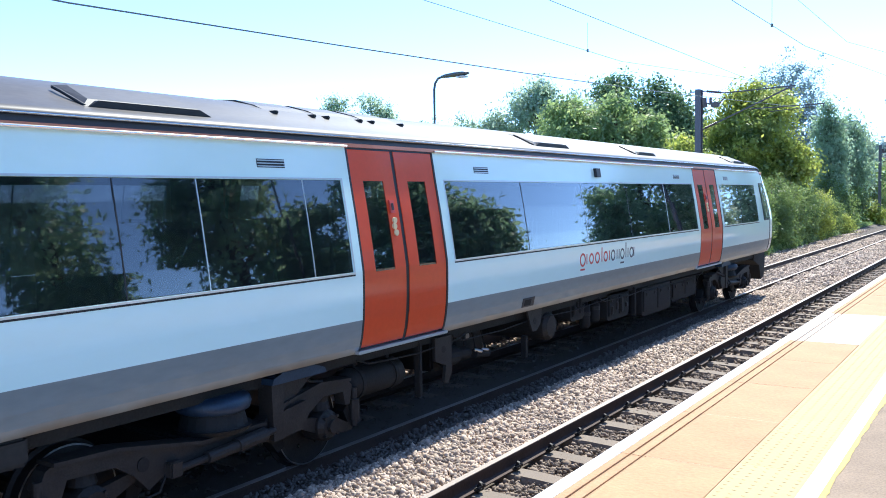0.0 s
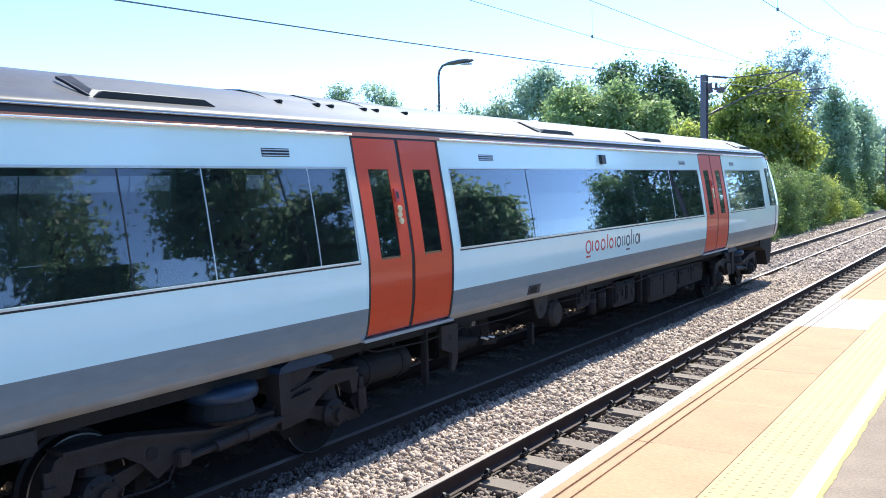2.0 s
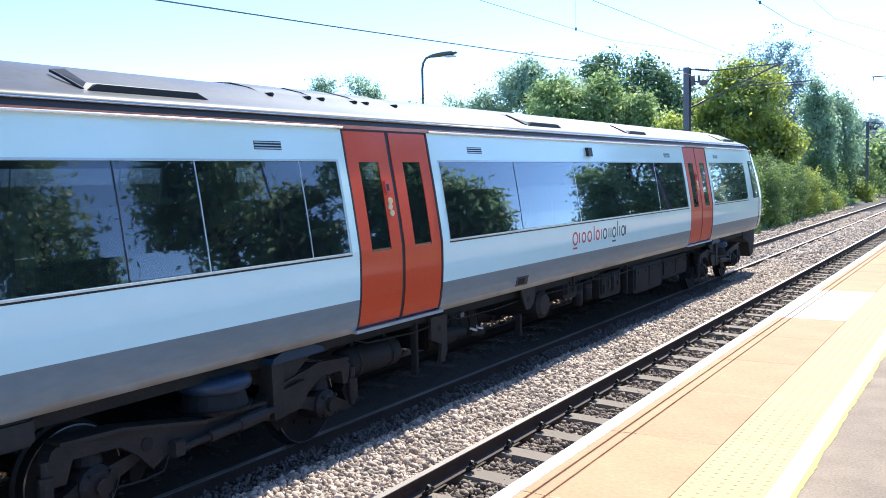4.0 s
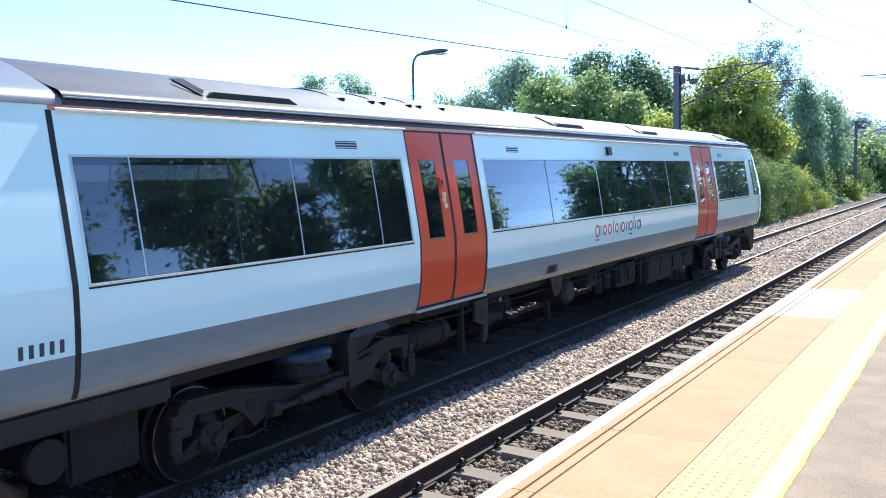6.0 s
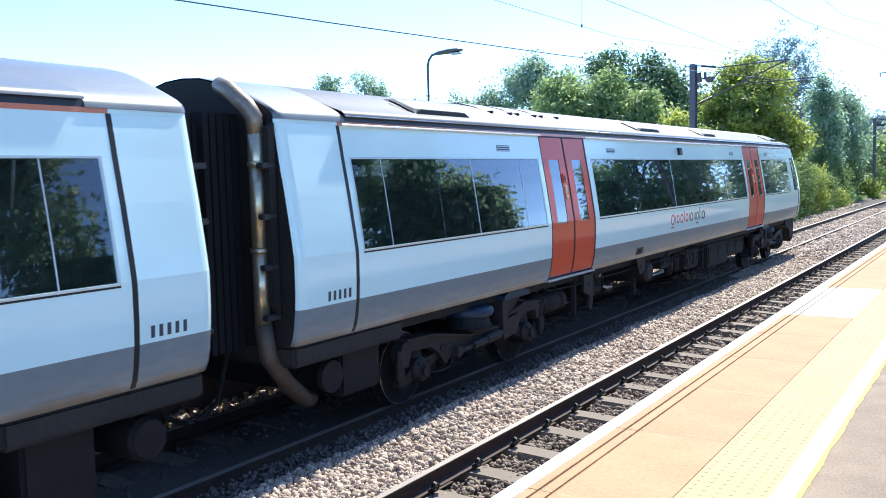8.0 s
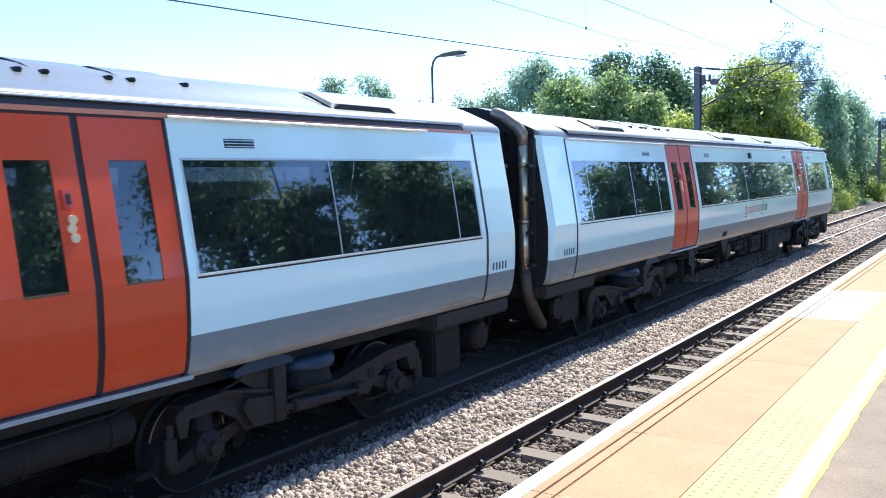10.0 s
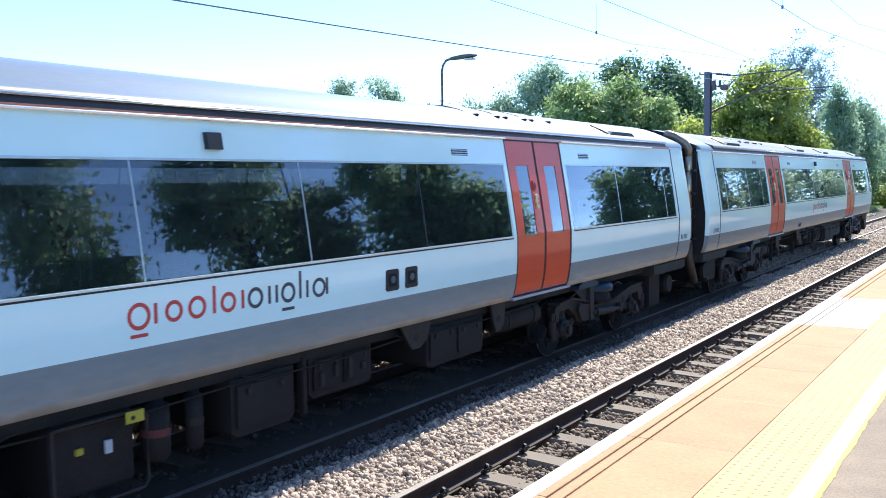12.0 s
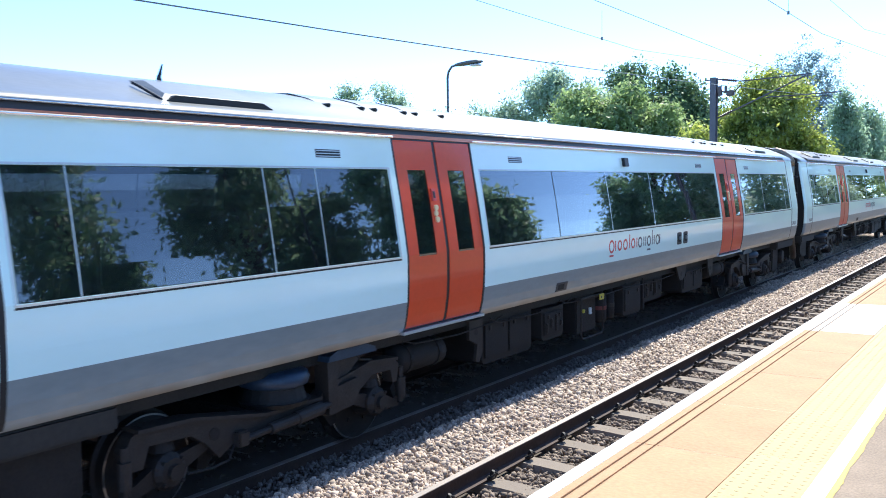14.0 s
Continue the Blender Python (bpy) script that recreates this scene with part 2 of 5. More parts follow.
def part(name, bm, mat, parent, label="", smooth=False, kind=""):
    me = bpy.data.meshes.new(name)
    bm.to_mesh(me)
    bm.free()
    me.materials.append(mat)
    if smooth:
        me.polygons.foreach_set("use_smooth", [True] * len(me.polygons))
    ob = new(name, me)
    ob.parent = parent
    return tagged(ob, label, kind=kind)


def box(bm, x0, x1, y0, y1, z0, z1, bevel=0.0):
    vs = [bm.verts.new((x, y, z)) for x in (x0, x1) for y in (y0, y1) for z in (z0, z1)]
    fs = [bm.faces.new([vs[i] for i in f]) for f in ((0, 1, 3, 2), (4, 6, 7, 5), (0, 4, 5, 1), (2, 3, 7, 6), (0, 2, 6, 4), (1, 5, 7, 3))]
    if bevel:
        es = list({e for f in fs for e in f.edges})
        bmesh.ops.bevel(bm, geom=es, offset=bevel, segments=2, affect="EDGES")
    return bm


def tube(bm, pts, r, seg=8, caps=True):
    pts = [Vector(p) for p in pts]
    rings = []
    for i, p in enumerate(pts):
        d = (pts[min(i + 1, len(pts) - 1)] - pts[max(i - 1, 0)]).normalized()
        q = d.to_track_quat("Z", "Y")
        rr = r[i] if isinstance(r, (list, tuple)) else r
        rings.append([bm.verts.new(p + q @ Vector((rr * math.cos(2 * math.pi * k / seg), rr * math.sin(2 * math.pi * k / seg), 0))) for k in range(seg)])
    for a, b in zip(rings, rings[1:]):
        for k in range(seg):
            bm.faces.new((a[k], a[(k + 1) % seg], b[(k + 1) % seg], b[k]))
    if caps:
        bm.faces.new(rings[0][::-1])
        bm.faces.new(rings[-1])
    return bm


def prism(bm, outline, x0, x1):
    """An outline of (y, z) pushed through from x0 to x1."""
    a = [bm.verts.new((x0, y, z)) for y, z in outline]
    b = [bm.verts.new((x1, y, z)) for y, z in outline]
    bm.faces.new(a[::-1])
    bm.faces.new(b)
    k = len(a)
    for i in range(k):
        bm.faces.new((a[i], a[(i + 1) % k], b[(i + 1) % k], b[i]))
    bmesh.ops.recalc_face_normals(bm, faces=bm.faces[:])
    return bm


def B():
    return bmesh.new()


def thing(name, x, y, z, label, category, group="", kind=""):
    ob = new(name)
    ob.location = (x, y, z)
    ob.empty_display_size = 0.2
    return tagged(ob, label, category, group, kind)


# ---- ground, tracks, platform ----
TRACK_FAR, TRACK_NEAR, EDGE, PLAT = -6.65, -3.45, -2.10, 0.985
RAIL_DROP = -0.05  # the far track lies a little lower

bm = B()
ys = [-400, -60, -30, 0, 30, 60, 120, 300, 2500]
# x, z across the line: verge, ballast shoulders, sixfoot, platform foot, land behind the platform
cross = [(-2500, 0.4), (-300, 0.2), (-40, 0.0), (-14, -0.1), (-10.6, -0.25), (-9.3, -0.42), (-8.6, -0.27), (-7.5, -0.27), (-5.80, -0.20), (-5.3, -0.14), (-5.12, -0.1), (-4.7, -0.165), (-4.4, -0.26), (-2.2, -0.28), (-1.6, -0.3), (3.0, -0.3), (6.0, 0.6), (40, 0.9), (300, 1.0), (2500, 1.0)]
grid = [[bm.verts.new((x, y, z)) for x, z in cross] for y in ys]
for a, b in zip(grid, grid[1:]):
    for i in range(len(cross) - 1):
        f = bm.faces.new((a[i], a[i + 1], b[i + 1], b[i]))
        # index 2: bed strip painted darker, as shaded by the train
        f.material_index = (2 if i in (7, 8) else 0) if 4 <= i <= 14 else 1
ground = part("ground", bm, BED, None)
ground.data.materials.append(GRASS)
ground.data.materials.append(SHADE_STONE)
tagged(ground, "grey ballast bed between rough green lineside grass", "ground", kind="structure")


def rail_mesh(y0, y1):
    web, head = B(), B()
    prof = [(-0.07, -0.158), (0.07, -0.158), (0.07, -0.147), (0.012, -0.125), (0.01, -0.045), (0.034, -0.036), (0.034, -0.006), (-0.034, -0.006), (-0.034, -0.036), (-0.01, -0.045), (-0.012, -0.125), (-0.07, -0.147)]
    a = [web.verts.new((x, y0, z)) for x, z in prof]
    b = [web.verts.new((x, y1, z)) for x, z in prof]
    for i in range(len(prof)):
        web.faces.new((a[i], b[i], b[(i + 1) % len(prof)], a[(i + 1) % len(prof)]))
    bmesh.ops.recalc_face_normals(web, faces=web.faces[:])
    box(head, -0.032, 0.032, y0, y1, -0.0058, 0.0)
    return web, head


SP = 0.733


def railway(cx, dz, label, n0, n1, phase, clips):
    t = thing("railway_track", cx, 0, dz, label, "railway track", "tracks")
    for sx in (-0.75, 0.75):
        web, head = rail_mesh(-40, 420)
        r = part("rail", web, RAIL, t, "rusty brown rail with a shiny worn top")
        h = part("rail_head", head, RAILTOP, r)
        r.location.x = sx
    bm = B()
    top, bot = 0.11, 0.14
    vs = [(-1.25, -bot, -0.36), (1.25, -bot, -0.36), (1.25, bot, -0.36), (-1.25, bot, -0.36), (-1.25, -top, -0.17), (-0.5, -top, -0.175), (0, -top, -0.20), (0.5, -top, -0.175), (1.25, -top, -0.17), (1.25, top, -0.17), (0.5, top, -0.175), (0, top, -0.20), (-0.5, top, -0.175), (-1.25, top, -0.17)]
    v = [bm.verts.new(q) for q in vs]
    for f in ((4, 5, 12, 13), (5, 6, 11, 12), (6, 7, 10, 11), (7, 8, 9, 10), (0, 1, 8, 7, 6, 5, 4), (2, 3, 13, 12, 11, 10, 9), (1, 2, 9, 8), (3, 0, 4, 13)):
        bm.faces.new([v[i] for i in f])
    s0 = part("sleeper", bm, SLEEPER, t)
    s0.location.y = phase + n0 * SP
    bm = B()
    box(bm, -0.03, 0.03, -0.05, 0.05, -0.155, -0.115, 0.012)
    tube(bm, [(0.02, -0.045, -0.118), (0.045, -0.02, -0.095), (0.02, 0, -0.085), (0.045, 0.025, -0.095), (0.01, 0.05, -0.118)], 0.013, 6)
    tube(bm, [(-0.01, 0.0, -0.13), (0.02, 0.0, -0.07)], 0.018, 6)
    c0 = part("rail_clip", bm, CLIP, t)
    c0.location = (-0.75 + 0.085, s0.location.y, 0)
    for i in range(n0 + 1, n1):
        o = new("sleeper", s0.data)
        o.parent = t
        o.location = (random.uniform(-0.01, 0.01), phase + i * SP, random.uniform(-0.004, 0.004))
        if i < clips:
            o = new("rail_clip", c0.data)
            o.parent = t
            o.location = (-0.75 + 0.085, phase + i * SP, 0)
    return t


railway(TRACK_NEAR, 0.0, "empty railway track of rusty rails on concrete sleepers", -28, 100, 7.62, 60)
railway(TRACK_FAR, RAIL_DROP, "railway track of worn rails in pale ballast under the train", -28, 110, 7.3, -28)


def stones(name, label, mat, regions, seed):
    """Broken stones lying on the bed, each a rough lump of its own."""
    rng = np.random.default_rng(seed)
    t = (1 + 5 ** 0.5) / 2
    ico = np.array([(-1, t, 0), (1, t, 0), (-1, -t, 0), (1, -t, 0), (0, -1, t), (0, 1, t), (0, -1, -t), (0, 1, -t), (t, 0, -1), (t, 0, 1), (-t, 0, -1), (-t, 0, 1)]) / (1 + t * t) ** 0.5
    tri = np.array([(0, 11, 5), (0, 5, 1), (0, 1, 7), (0, 7, 10), (0, 10, 11), (1, 5, 9), (5, 11, 4), (11, 10, 2), (10, 7, 6), (7, 1, 8), (3, 9, 4), (3, 4, 2), (3, 2, 6), (3, 6, 8), (3, 8, 9), (4, 9, 5), (2, 4, 11), (6, 2, 10), (8, 6, 7), (9, 8, 1)])
    octa = np.array([(1, 0, 0), (-1, 0, 0), (0, 1, 0), (0, -1, 0), (0, 0, 1), (0, 0, -1)]) * 1.15
    eight = np.array([(0, 2, 4), (2, 1, 4), (1, 3, 4), (3, 0, 4), (2, 0, 5), (1, 2, 5), (3, 1, 5), (0, 3, 5)])
    verts, faces, at = [], [], 0
    for x0, x1, y0, y1, n, size, height in regions:
        lump, sides = (ico, tri) if 2 < y0 < 12 else (octa, eight)
        m = len(lump)
        x = rng.uniform(x0, x1, n)
        y = rng.uniform(y0, y1, n)
        s = size * rng.uniform(0.5, 1.5, n)
        z = height(x, y) + rng.uniform(-0.6, 0.8, n) * s
        q = rng.normal(size=(n, 4))
        q /= np.linalg.norm(q, axis=1)[:, None]
        w, a, b, c = q.T
        R = np.stack([1 - 2 * (b * b + c * c), 2 * (a * b - c * w), 2 * (a * c + b * w), 2 * (a * b + c * w), 1 - 2 * (a * a + c * c), 2 * (b * c - a * w), 2 * (a * c - b * w), 2 * (b * c + a * w), 1 - 2 * (a * a + b * b)], 1).reshape(n, 3, 3)
        shape = lump[None] * rng.uniform(0.6, 1.3, (n, m, 1)) * rng.uniform(0.5, 1.3, (n, 1, 3))
        p = np.einsum("nij,nkj->nki", R, shape) * s[:, None, None]
        p += np.stack([x, y, z], 1)[:, None, :]
        verts.append(p.reshape(-1, 3))
        faces.append((sides[None] + (at + np.arange(n) * m)[:, None, None]).reshape(-1, 3))
        at += n * m
    return soup(name, np.concatenate(verts), np.concatenate(faces), mat, label, "gravel")


def soup(name, verts, faces, mat, label="", category="", parent=None):
    """Many loose pieces as one mesh; all faces have the same number of corners."""
    k = faces.shape[1]
    me = bpy.data.meshes.new(name)
    me.vertices.add(len(verts))
    me.vertices.foreach_set("co", verts.astype(np.float32).ravel())
    me.loops.add(faces.size)
    me.loops.foreach_set("vertex_index", faces.astype(np.int32).ravel())
    me.polygons.add(len(faces))
    me.polygons.foreach_set("loop_start", np.arange(0, faces.size, k, dtype=np.int32))
    me.update(calc_edges=True)
    me.materials.append(mat)
    ob = new(name, me)
    ob.parent = parent
    return tagged(ob, label, category, kind="stuff")


def heap(x, y):
    return -0.055 - 0.11 * np.clip((x + 5.1) / 0.7, 0, 1) - 0.085 * np.clip((-5.15 - x) / 0.35, 0, 1) + 0.015 * np.sin(y * 2.1 + x * 3)


def flat(h):
    return lambda x, y: h + 0 * x


stones("ballast", "heaped pale grey ballast stones between the tracks", STONE, [
    (-5.34, -4.33, -12, 2.5, 7000, 0.036, heap), (-5.34, -4.33, 2.5, 12, 18500, 0.0265, heap), (-5.34, -4.33, 12, 22, 14500, 0.029, heap), (-5.82, -4.33, 22, 26, 7500, 0.030, heap), (-5.82, -4.33, 26, 60, 17000, 0.040, heap),
    (-8.9, -7.55, 20, 60, 12000, 0.042, flat(-0.26)), (-9.6, -8.9, 20, 70, 3000, 0.06, flat(-0.36)), (-7.3, -5.95, 22, 60, 13000, 0.04, flat(-0.24)),
    (-8.1, -7.5, -3, 24, 6000, 0.045, flat(-0.19))], 3)
# these stones end at the shadow edge; their dark colour deepens the shade
stones("oily_ballast", "ballast coloured darker for the shade under the train", SHADE_STONE, [(-7.3, -5.95, -12, 22, 9000, 0.028, flat(-0.262)), (-5.82, -5.33, -12, 22, 9000, 0.022, heap)], 5)
stones("track_ballast", "brown-grey dirty ballast between concrete sleepers", STONED, [(-4.12, -2.3, -12, 3, 5000, 0.04, flat(-0.225)), (-4.12, -2.3, 3, 14, 14000, 0.024, flat(-0.222)), (-4.12, -2.3, 14, 45, 8000, 0.04, flat(-0.225))], 4)
# platform
plat = thing("platform", 0, 0, 0, "sunlit station platform with buff slabs and pale tactile strip", "platform", kind="structure")
P0, P1 = -12.95, 33.05
bm = B()
box(bm, EDGE + 0.06, 5.5, P0, P1, -0.3, PLAT - 0.11)
part("platform_core", bm, MORTAR, plat)
bm = B()
box(bm, -0.83, 5.5, P0, P1, PLAT - 0.108, PLAT)
part("tarmac", bm, TARMAC, plat, "grey sun-bleached tarmac")


def slab_run(name, x0, x1, z, length, mat, y0, n, gap=0.008, alt=None):
    bm = B()
    box(bm, 0, x1 - x0, gap / 2, length - gap / 2, -0.045, 0, 0.0015)
    first = None
    for i in range(n):
        if first is None:
            o = part(name, bm, mat, plat)
            first = o
            other = o.data.copy()
            if alt:
                other.materials[0] = alt[2]
        else:
            o = new(name, other if alt and alt[0] <= y0 + i * length < alt[1] else first.data)
            o.parent = plat
        o.location = (x0, y0 + i * length, z + random.uniform(-0.001, 0.0006))


slab_run("coping_stone", EDGE, EDGE + 0.092, PLAT, 1.2, COPING, -12.95, 38)
# slabs from y 9 to 12 take the painted sun glare
slab_run("coping_inner", EDGE + 0.094, EDGE + 0.146, PLAT - 0.001, 1.2, SLAB, -12.95, 38, 0.004, alt=(9.0, 12.0, PALE))
slab_run("coping_lip", EDGE + 0.166, EDGE + 0.222, PLAT - 0.002, 1.2, SLAB, -12.95, 38, 0.004, alt=(9.0, 12.0, PALE))
slab_run("paving_slab", EDGE + 0.243, -1.338, PLAT, 1.2, SLAB, -12.95, 38, 0.0086, alt=(9.0, 12.0, PALE))
bm = B()
box(bm, EDGE + 0.252, -1.34, -0.0042, 0.0042, -0.02, 0)
filler = part("mortar_joint", bm, FILLER, plat)
filler.location = (0, -12.95, PLAT - 0.0006)
for i in range(1, 38):
    o = new("mortar_joint", filler.data)
    o.parent = plat
    o.location = (0, -12.95 + 1.2 * i, PLAT - 0.0006)
bm = B()
box(bm, 0.0, 0.395, 0.0002, 0.3998, -0.045, 0)
for i in range(6):
    for j in range(6):
        cx, cy = 0.033 + i * 0.0658, 0.033 + j * 0.0668
        b0 = [bm.verts.new((cx + 0.0125 * c, cy + 0.0125 * s, 0.0)) for c, s in ((1, 0), (0.5, 0.87), (-0.5, 0.87), (-1, 0), (-0.5, -0.87), (0.5, -0.87))]
        b1 = [bm.verts.new((cx + 0.008 * c, cy + 0.008 * s, 0.0026)) for c, s in ((1, 0), (0.5, 0.87), (-0.5, 0.87), (-1, 0), (-0.5, -0.87), (0.5, -0.87))]
        for k in range(6):
            bm.faces.new((b0[k], b0[(k + 1) % 6], b1[(k + 1) % 6], b1[k]))
        bm.faces.new(b1)
tile = part("tactile_tile", bm, TACTILE, plat)
tile.location = (-1.333, -12.8, PLAT)
for i in range(1, 114):
    o = new("tactile_tile", tile.data)
    o.parent = plat
    o.location = (-1.333, -12.8 + 0.4 * i, PLAT + random.uniform(-0.0004, 0.0004))
bm = B()
box(bm, -0.936, -0.8305, P0, P1, PLAT - 0.045, PLAT + 0.001)
part("platform_line", bm, LINE, plat, "pale painted safety line")
bm = B()
edge_l = [(-0.83, y) for y in np.arange(-12.9, 33.0, 0.05)]
a = [bm.verts.new((x - 0.004, y, PLAT + 0.003)) for x, y in edge_l]
b = [bm.verts.new((-0.803 + 0.016 * noise.noise((y * 3, 0, 0)) + 0.01 * noise.noise((y * 17, 4, 0)), y, PLAT + 0.003)) for x, y in edge_l]
for i in range(len(a) - 1):
    bm.faces.new((a[i], b[i], b[i + 1], a[i + 1]))
part("line_edge", bm, YEDGE, plat, "ragged yellow paint edge")
bm = B()
box(bm, EDGE + 0.06, -0.9, P0, P1, PLAT - 0.108, PLAT - 0.012)
part("joint_bed", bm, GROOVE, plat)

far_plat = thing("far_platform", 0, 0, 0, "dark brick platform behind the train with grey tarmac top", "platform", kind="structure")
bm = B()
box(bm, -13.5, -8.12, P0, 22.5, -0.4, 0.86)
part("platform_wall", bm, BRICK, far_plat, "dark brick platform face")
bm = B()
box(bm, -13.5, -8.04, P0, 22.5, 0.861, 0.95, 0.01)
part("platform_top", bm, TARMAC, far_plat)

# ---- the train ----
HALF = 1.394
LEN = 22.63
Z_GREY, Z_TOP = 1.385, 3.05
W_TOP, W_BOT = 2.73, 1.855
SIDE = [(1.05, 1.30), (1.12, 1.335), (1.22, 1.36), (Z_GREY, 1.383), (1.55, 1.392), (1.75, HALF), (W_BOT, 1.392), (2.05, 1.365), (2.4, 1.31), (W_TOP, 1.25), (2.9, 1.222), (Z_TOP, 1.196)]
ROOFP = [(3.143, 1.205), (3.162, 1.2), (3.18, 1.186), (3.196, 1.16), (3.212, 1.115), (3.248, 1.01), (3.31, 0.86), (3.39, 0.68), (3.46, 0.47), (3.51, 0.24), (3.525, 0.0)]

ROOF_END = [(3.086, 1.2), (3.12, 1.192), (3.155, 1.17), (3.195, 1.11), (3.245, 1.005), (3.312, 0.855), (3.391, 0.675), (3.461, 0.468), (3.511, 0.24), (3.526, 0.0)]


def width_at(z):
    pts = SIDE + [(3.08, 1.19), (3.14, 1.18)] + ROOFP
    for (z0, x0), (z1, x1) in zip(pts, pts[1:]):
        if z0 <= z <= z1:
            return x0 + (x1 - x0) * (z - z0) / max(z1 - z0, 1e-6)
    return pts[0][1] if z < pts[0][0] else 0.0


DOORS = {"middle": [(5.045, 6.56), (15.80, 17.37)], "driving": [(5.09, 6.61), (15.88, 17.47)]}
BANDS = {"middle": [(0.93, 4.93), (6.68, 15.70), (17.47, 21.75)], "driving": [(0.945, 4.96), (6.77, 15.74), (17.60, 20.60)]}
PANES = {"middle": [[1.38, 3.20, 3.85], [8.52, 10.28, 12.05, 13.86], [19.2, 21.29]], "driving": [[1.42, 2.42, 3.19, 4.42], [8.57, 10.45, 12.2, 14.05], [19.1]]}
VENTS = {"middle": (4.06, 7.57, 14.75, 18.1), "driving": (4.05, 7.62, 14.86, 18.2)}


def nose(y, z, kind):
    """Where a point of the straight body lies once the cab end is drawn in."""
    edge = min(y, LEN - y) if kind == "middle" else y
    if edge < 0.1:  # rounded corner where the side turns into the coach end
        return y, 1 - 0.045 * (1 - math.sqrt(max(0.0, 1 - ((0.1 - edge) / 0.1) ** 2))), z
    if kind != "driving" or y < 20.9:
        return y, 1.0, z
    u = (y - 20.9) / (LEN - 20.9)
    end = 22.42 - 0.80 * max(0.0, (z - 2.0) / 1.3) ** 1.5 - 0.10 * max(0.0, (1.3 - z) / 0.3)
    yy = 20.9 + u * (end - 20.9)
    return yy, 1 - 0.075 * u ** 3, z - (0.16 * u ** 2 if z > 3.06 else 0.0)


def strip(bm, levels, ybreaks, kind, sgn, skip=lambda y, z: False, off=0.0):
    """A band of the body's side between heights, over lengths, with openings left out."""
    rows = []
    for z, x in levels:
        row = []
        for y in ybreaks:
            yy, k, zz = nose(y, z, kind)
            row.append(bm.verts.new((sgn * (x * k + off), yy, zz)))
        rows.append(row)
    for i in range(len(levels) - 1):
        for j in range(len(ybreaks) - 1):
            if not skip((ybreaks[j] + ybreaks[j + 1]) / 2, (levels[i][0] + levels[i + 1][0]) / 2):
                q = (rows[i][j], rows[i][j + 1], rows[i + 1][j + 1], rows[i + 1][j])
                bm.faces.new(q if sgn > 0 else q[::-1])
    bmesh.ops.delete(bm, geom=[v for v in bm.verts if not v.link_faces], context="VERTS")


def solid(ob, depth, rim=True):
    m = ob.modifiers.new("thickness", "SOLIDIFY")
    m.thickness, m.offset, m.use_rim = depth, -1, rim
    return ob


def panel(bm, y0, y1, z0, z1, sgn, off, depth, kind="middle"):
    """A plate that follows the body's side."""
    zs = sorted({z0, z1, *[z for z, x in SIDE if z0 < z < z1]})
    ys = [y0, y1] if kind == "middle" else [y0 + (y1 - y0) * k / 6 for k in range(7)]
    e = len(ys) - 1
    lay = []
    for o in (off, off - depth):
        lay.append([[bm.verts.new((sgn * (width_at(z) * nose(y, z, kind)[1] + o), nose(y, z, kind)[0], z)) for y in ys] for z in zs])
    a, b = lay
    for i in range(len(zs) - 1):
        for j in range(e):
            bm.faces.new((a[i][j], a[i][j + 1], a[i + 1][j + 1], a[i + 1][j]))
            bm.faces.new((b[i][j], b[i + 1][j], b[i + 1][j + 1], b[i][j + 1]))
        for j in (0, e):
            bm.faces.new((a[i][j], a[i + 1][j], b[i + 1][j], b[i][j]))
    for j in range(e):
        bm.faces.new((a[0][j], b[0][j], b[0][j + 1], a[0][j + 1]))
        bm.faces.new((a[-1][j], a[-1][j + 1], b[-1][j + 1], b[-1][j]))
    bmesh.ops.recalc_face_normals(bm, faces=bm.faces[:])
    return bm


def side_ring(bm, yc, zc, r, w, sgn):
    """A flat ring stuck on the body's side."""
    n = 20
    lay = []
    for rr in (r, r - w):
        for o in (0.002, -0.004):
            lay.append([bm.verts.new((sgn * (width_at(zc + rr * math.sin(2 * math.pi * k / n)) + o), yc + rr * math.cos(2 * math.pi * k / n), zc + rr * math.sin(2 * math.pi * k / n))) for k in range(n)])
    a, b, c, d = lay
    for p, q in ((a, c), (c, d), (d, b), (b, a)):
        for k in range(n):
            bm.faces.new((p[k], p[(k + 1) % n], q[(k + 1) % n], q[k]))
    bmesh.ops.recalc_face_normals(bm, faces=bm.faces[:])
    return bm


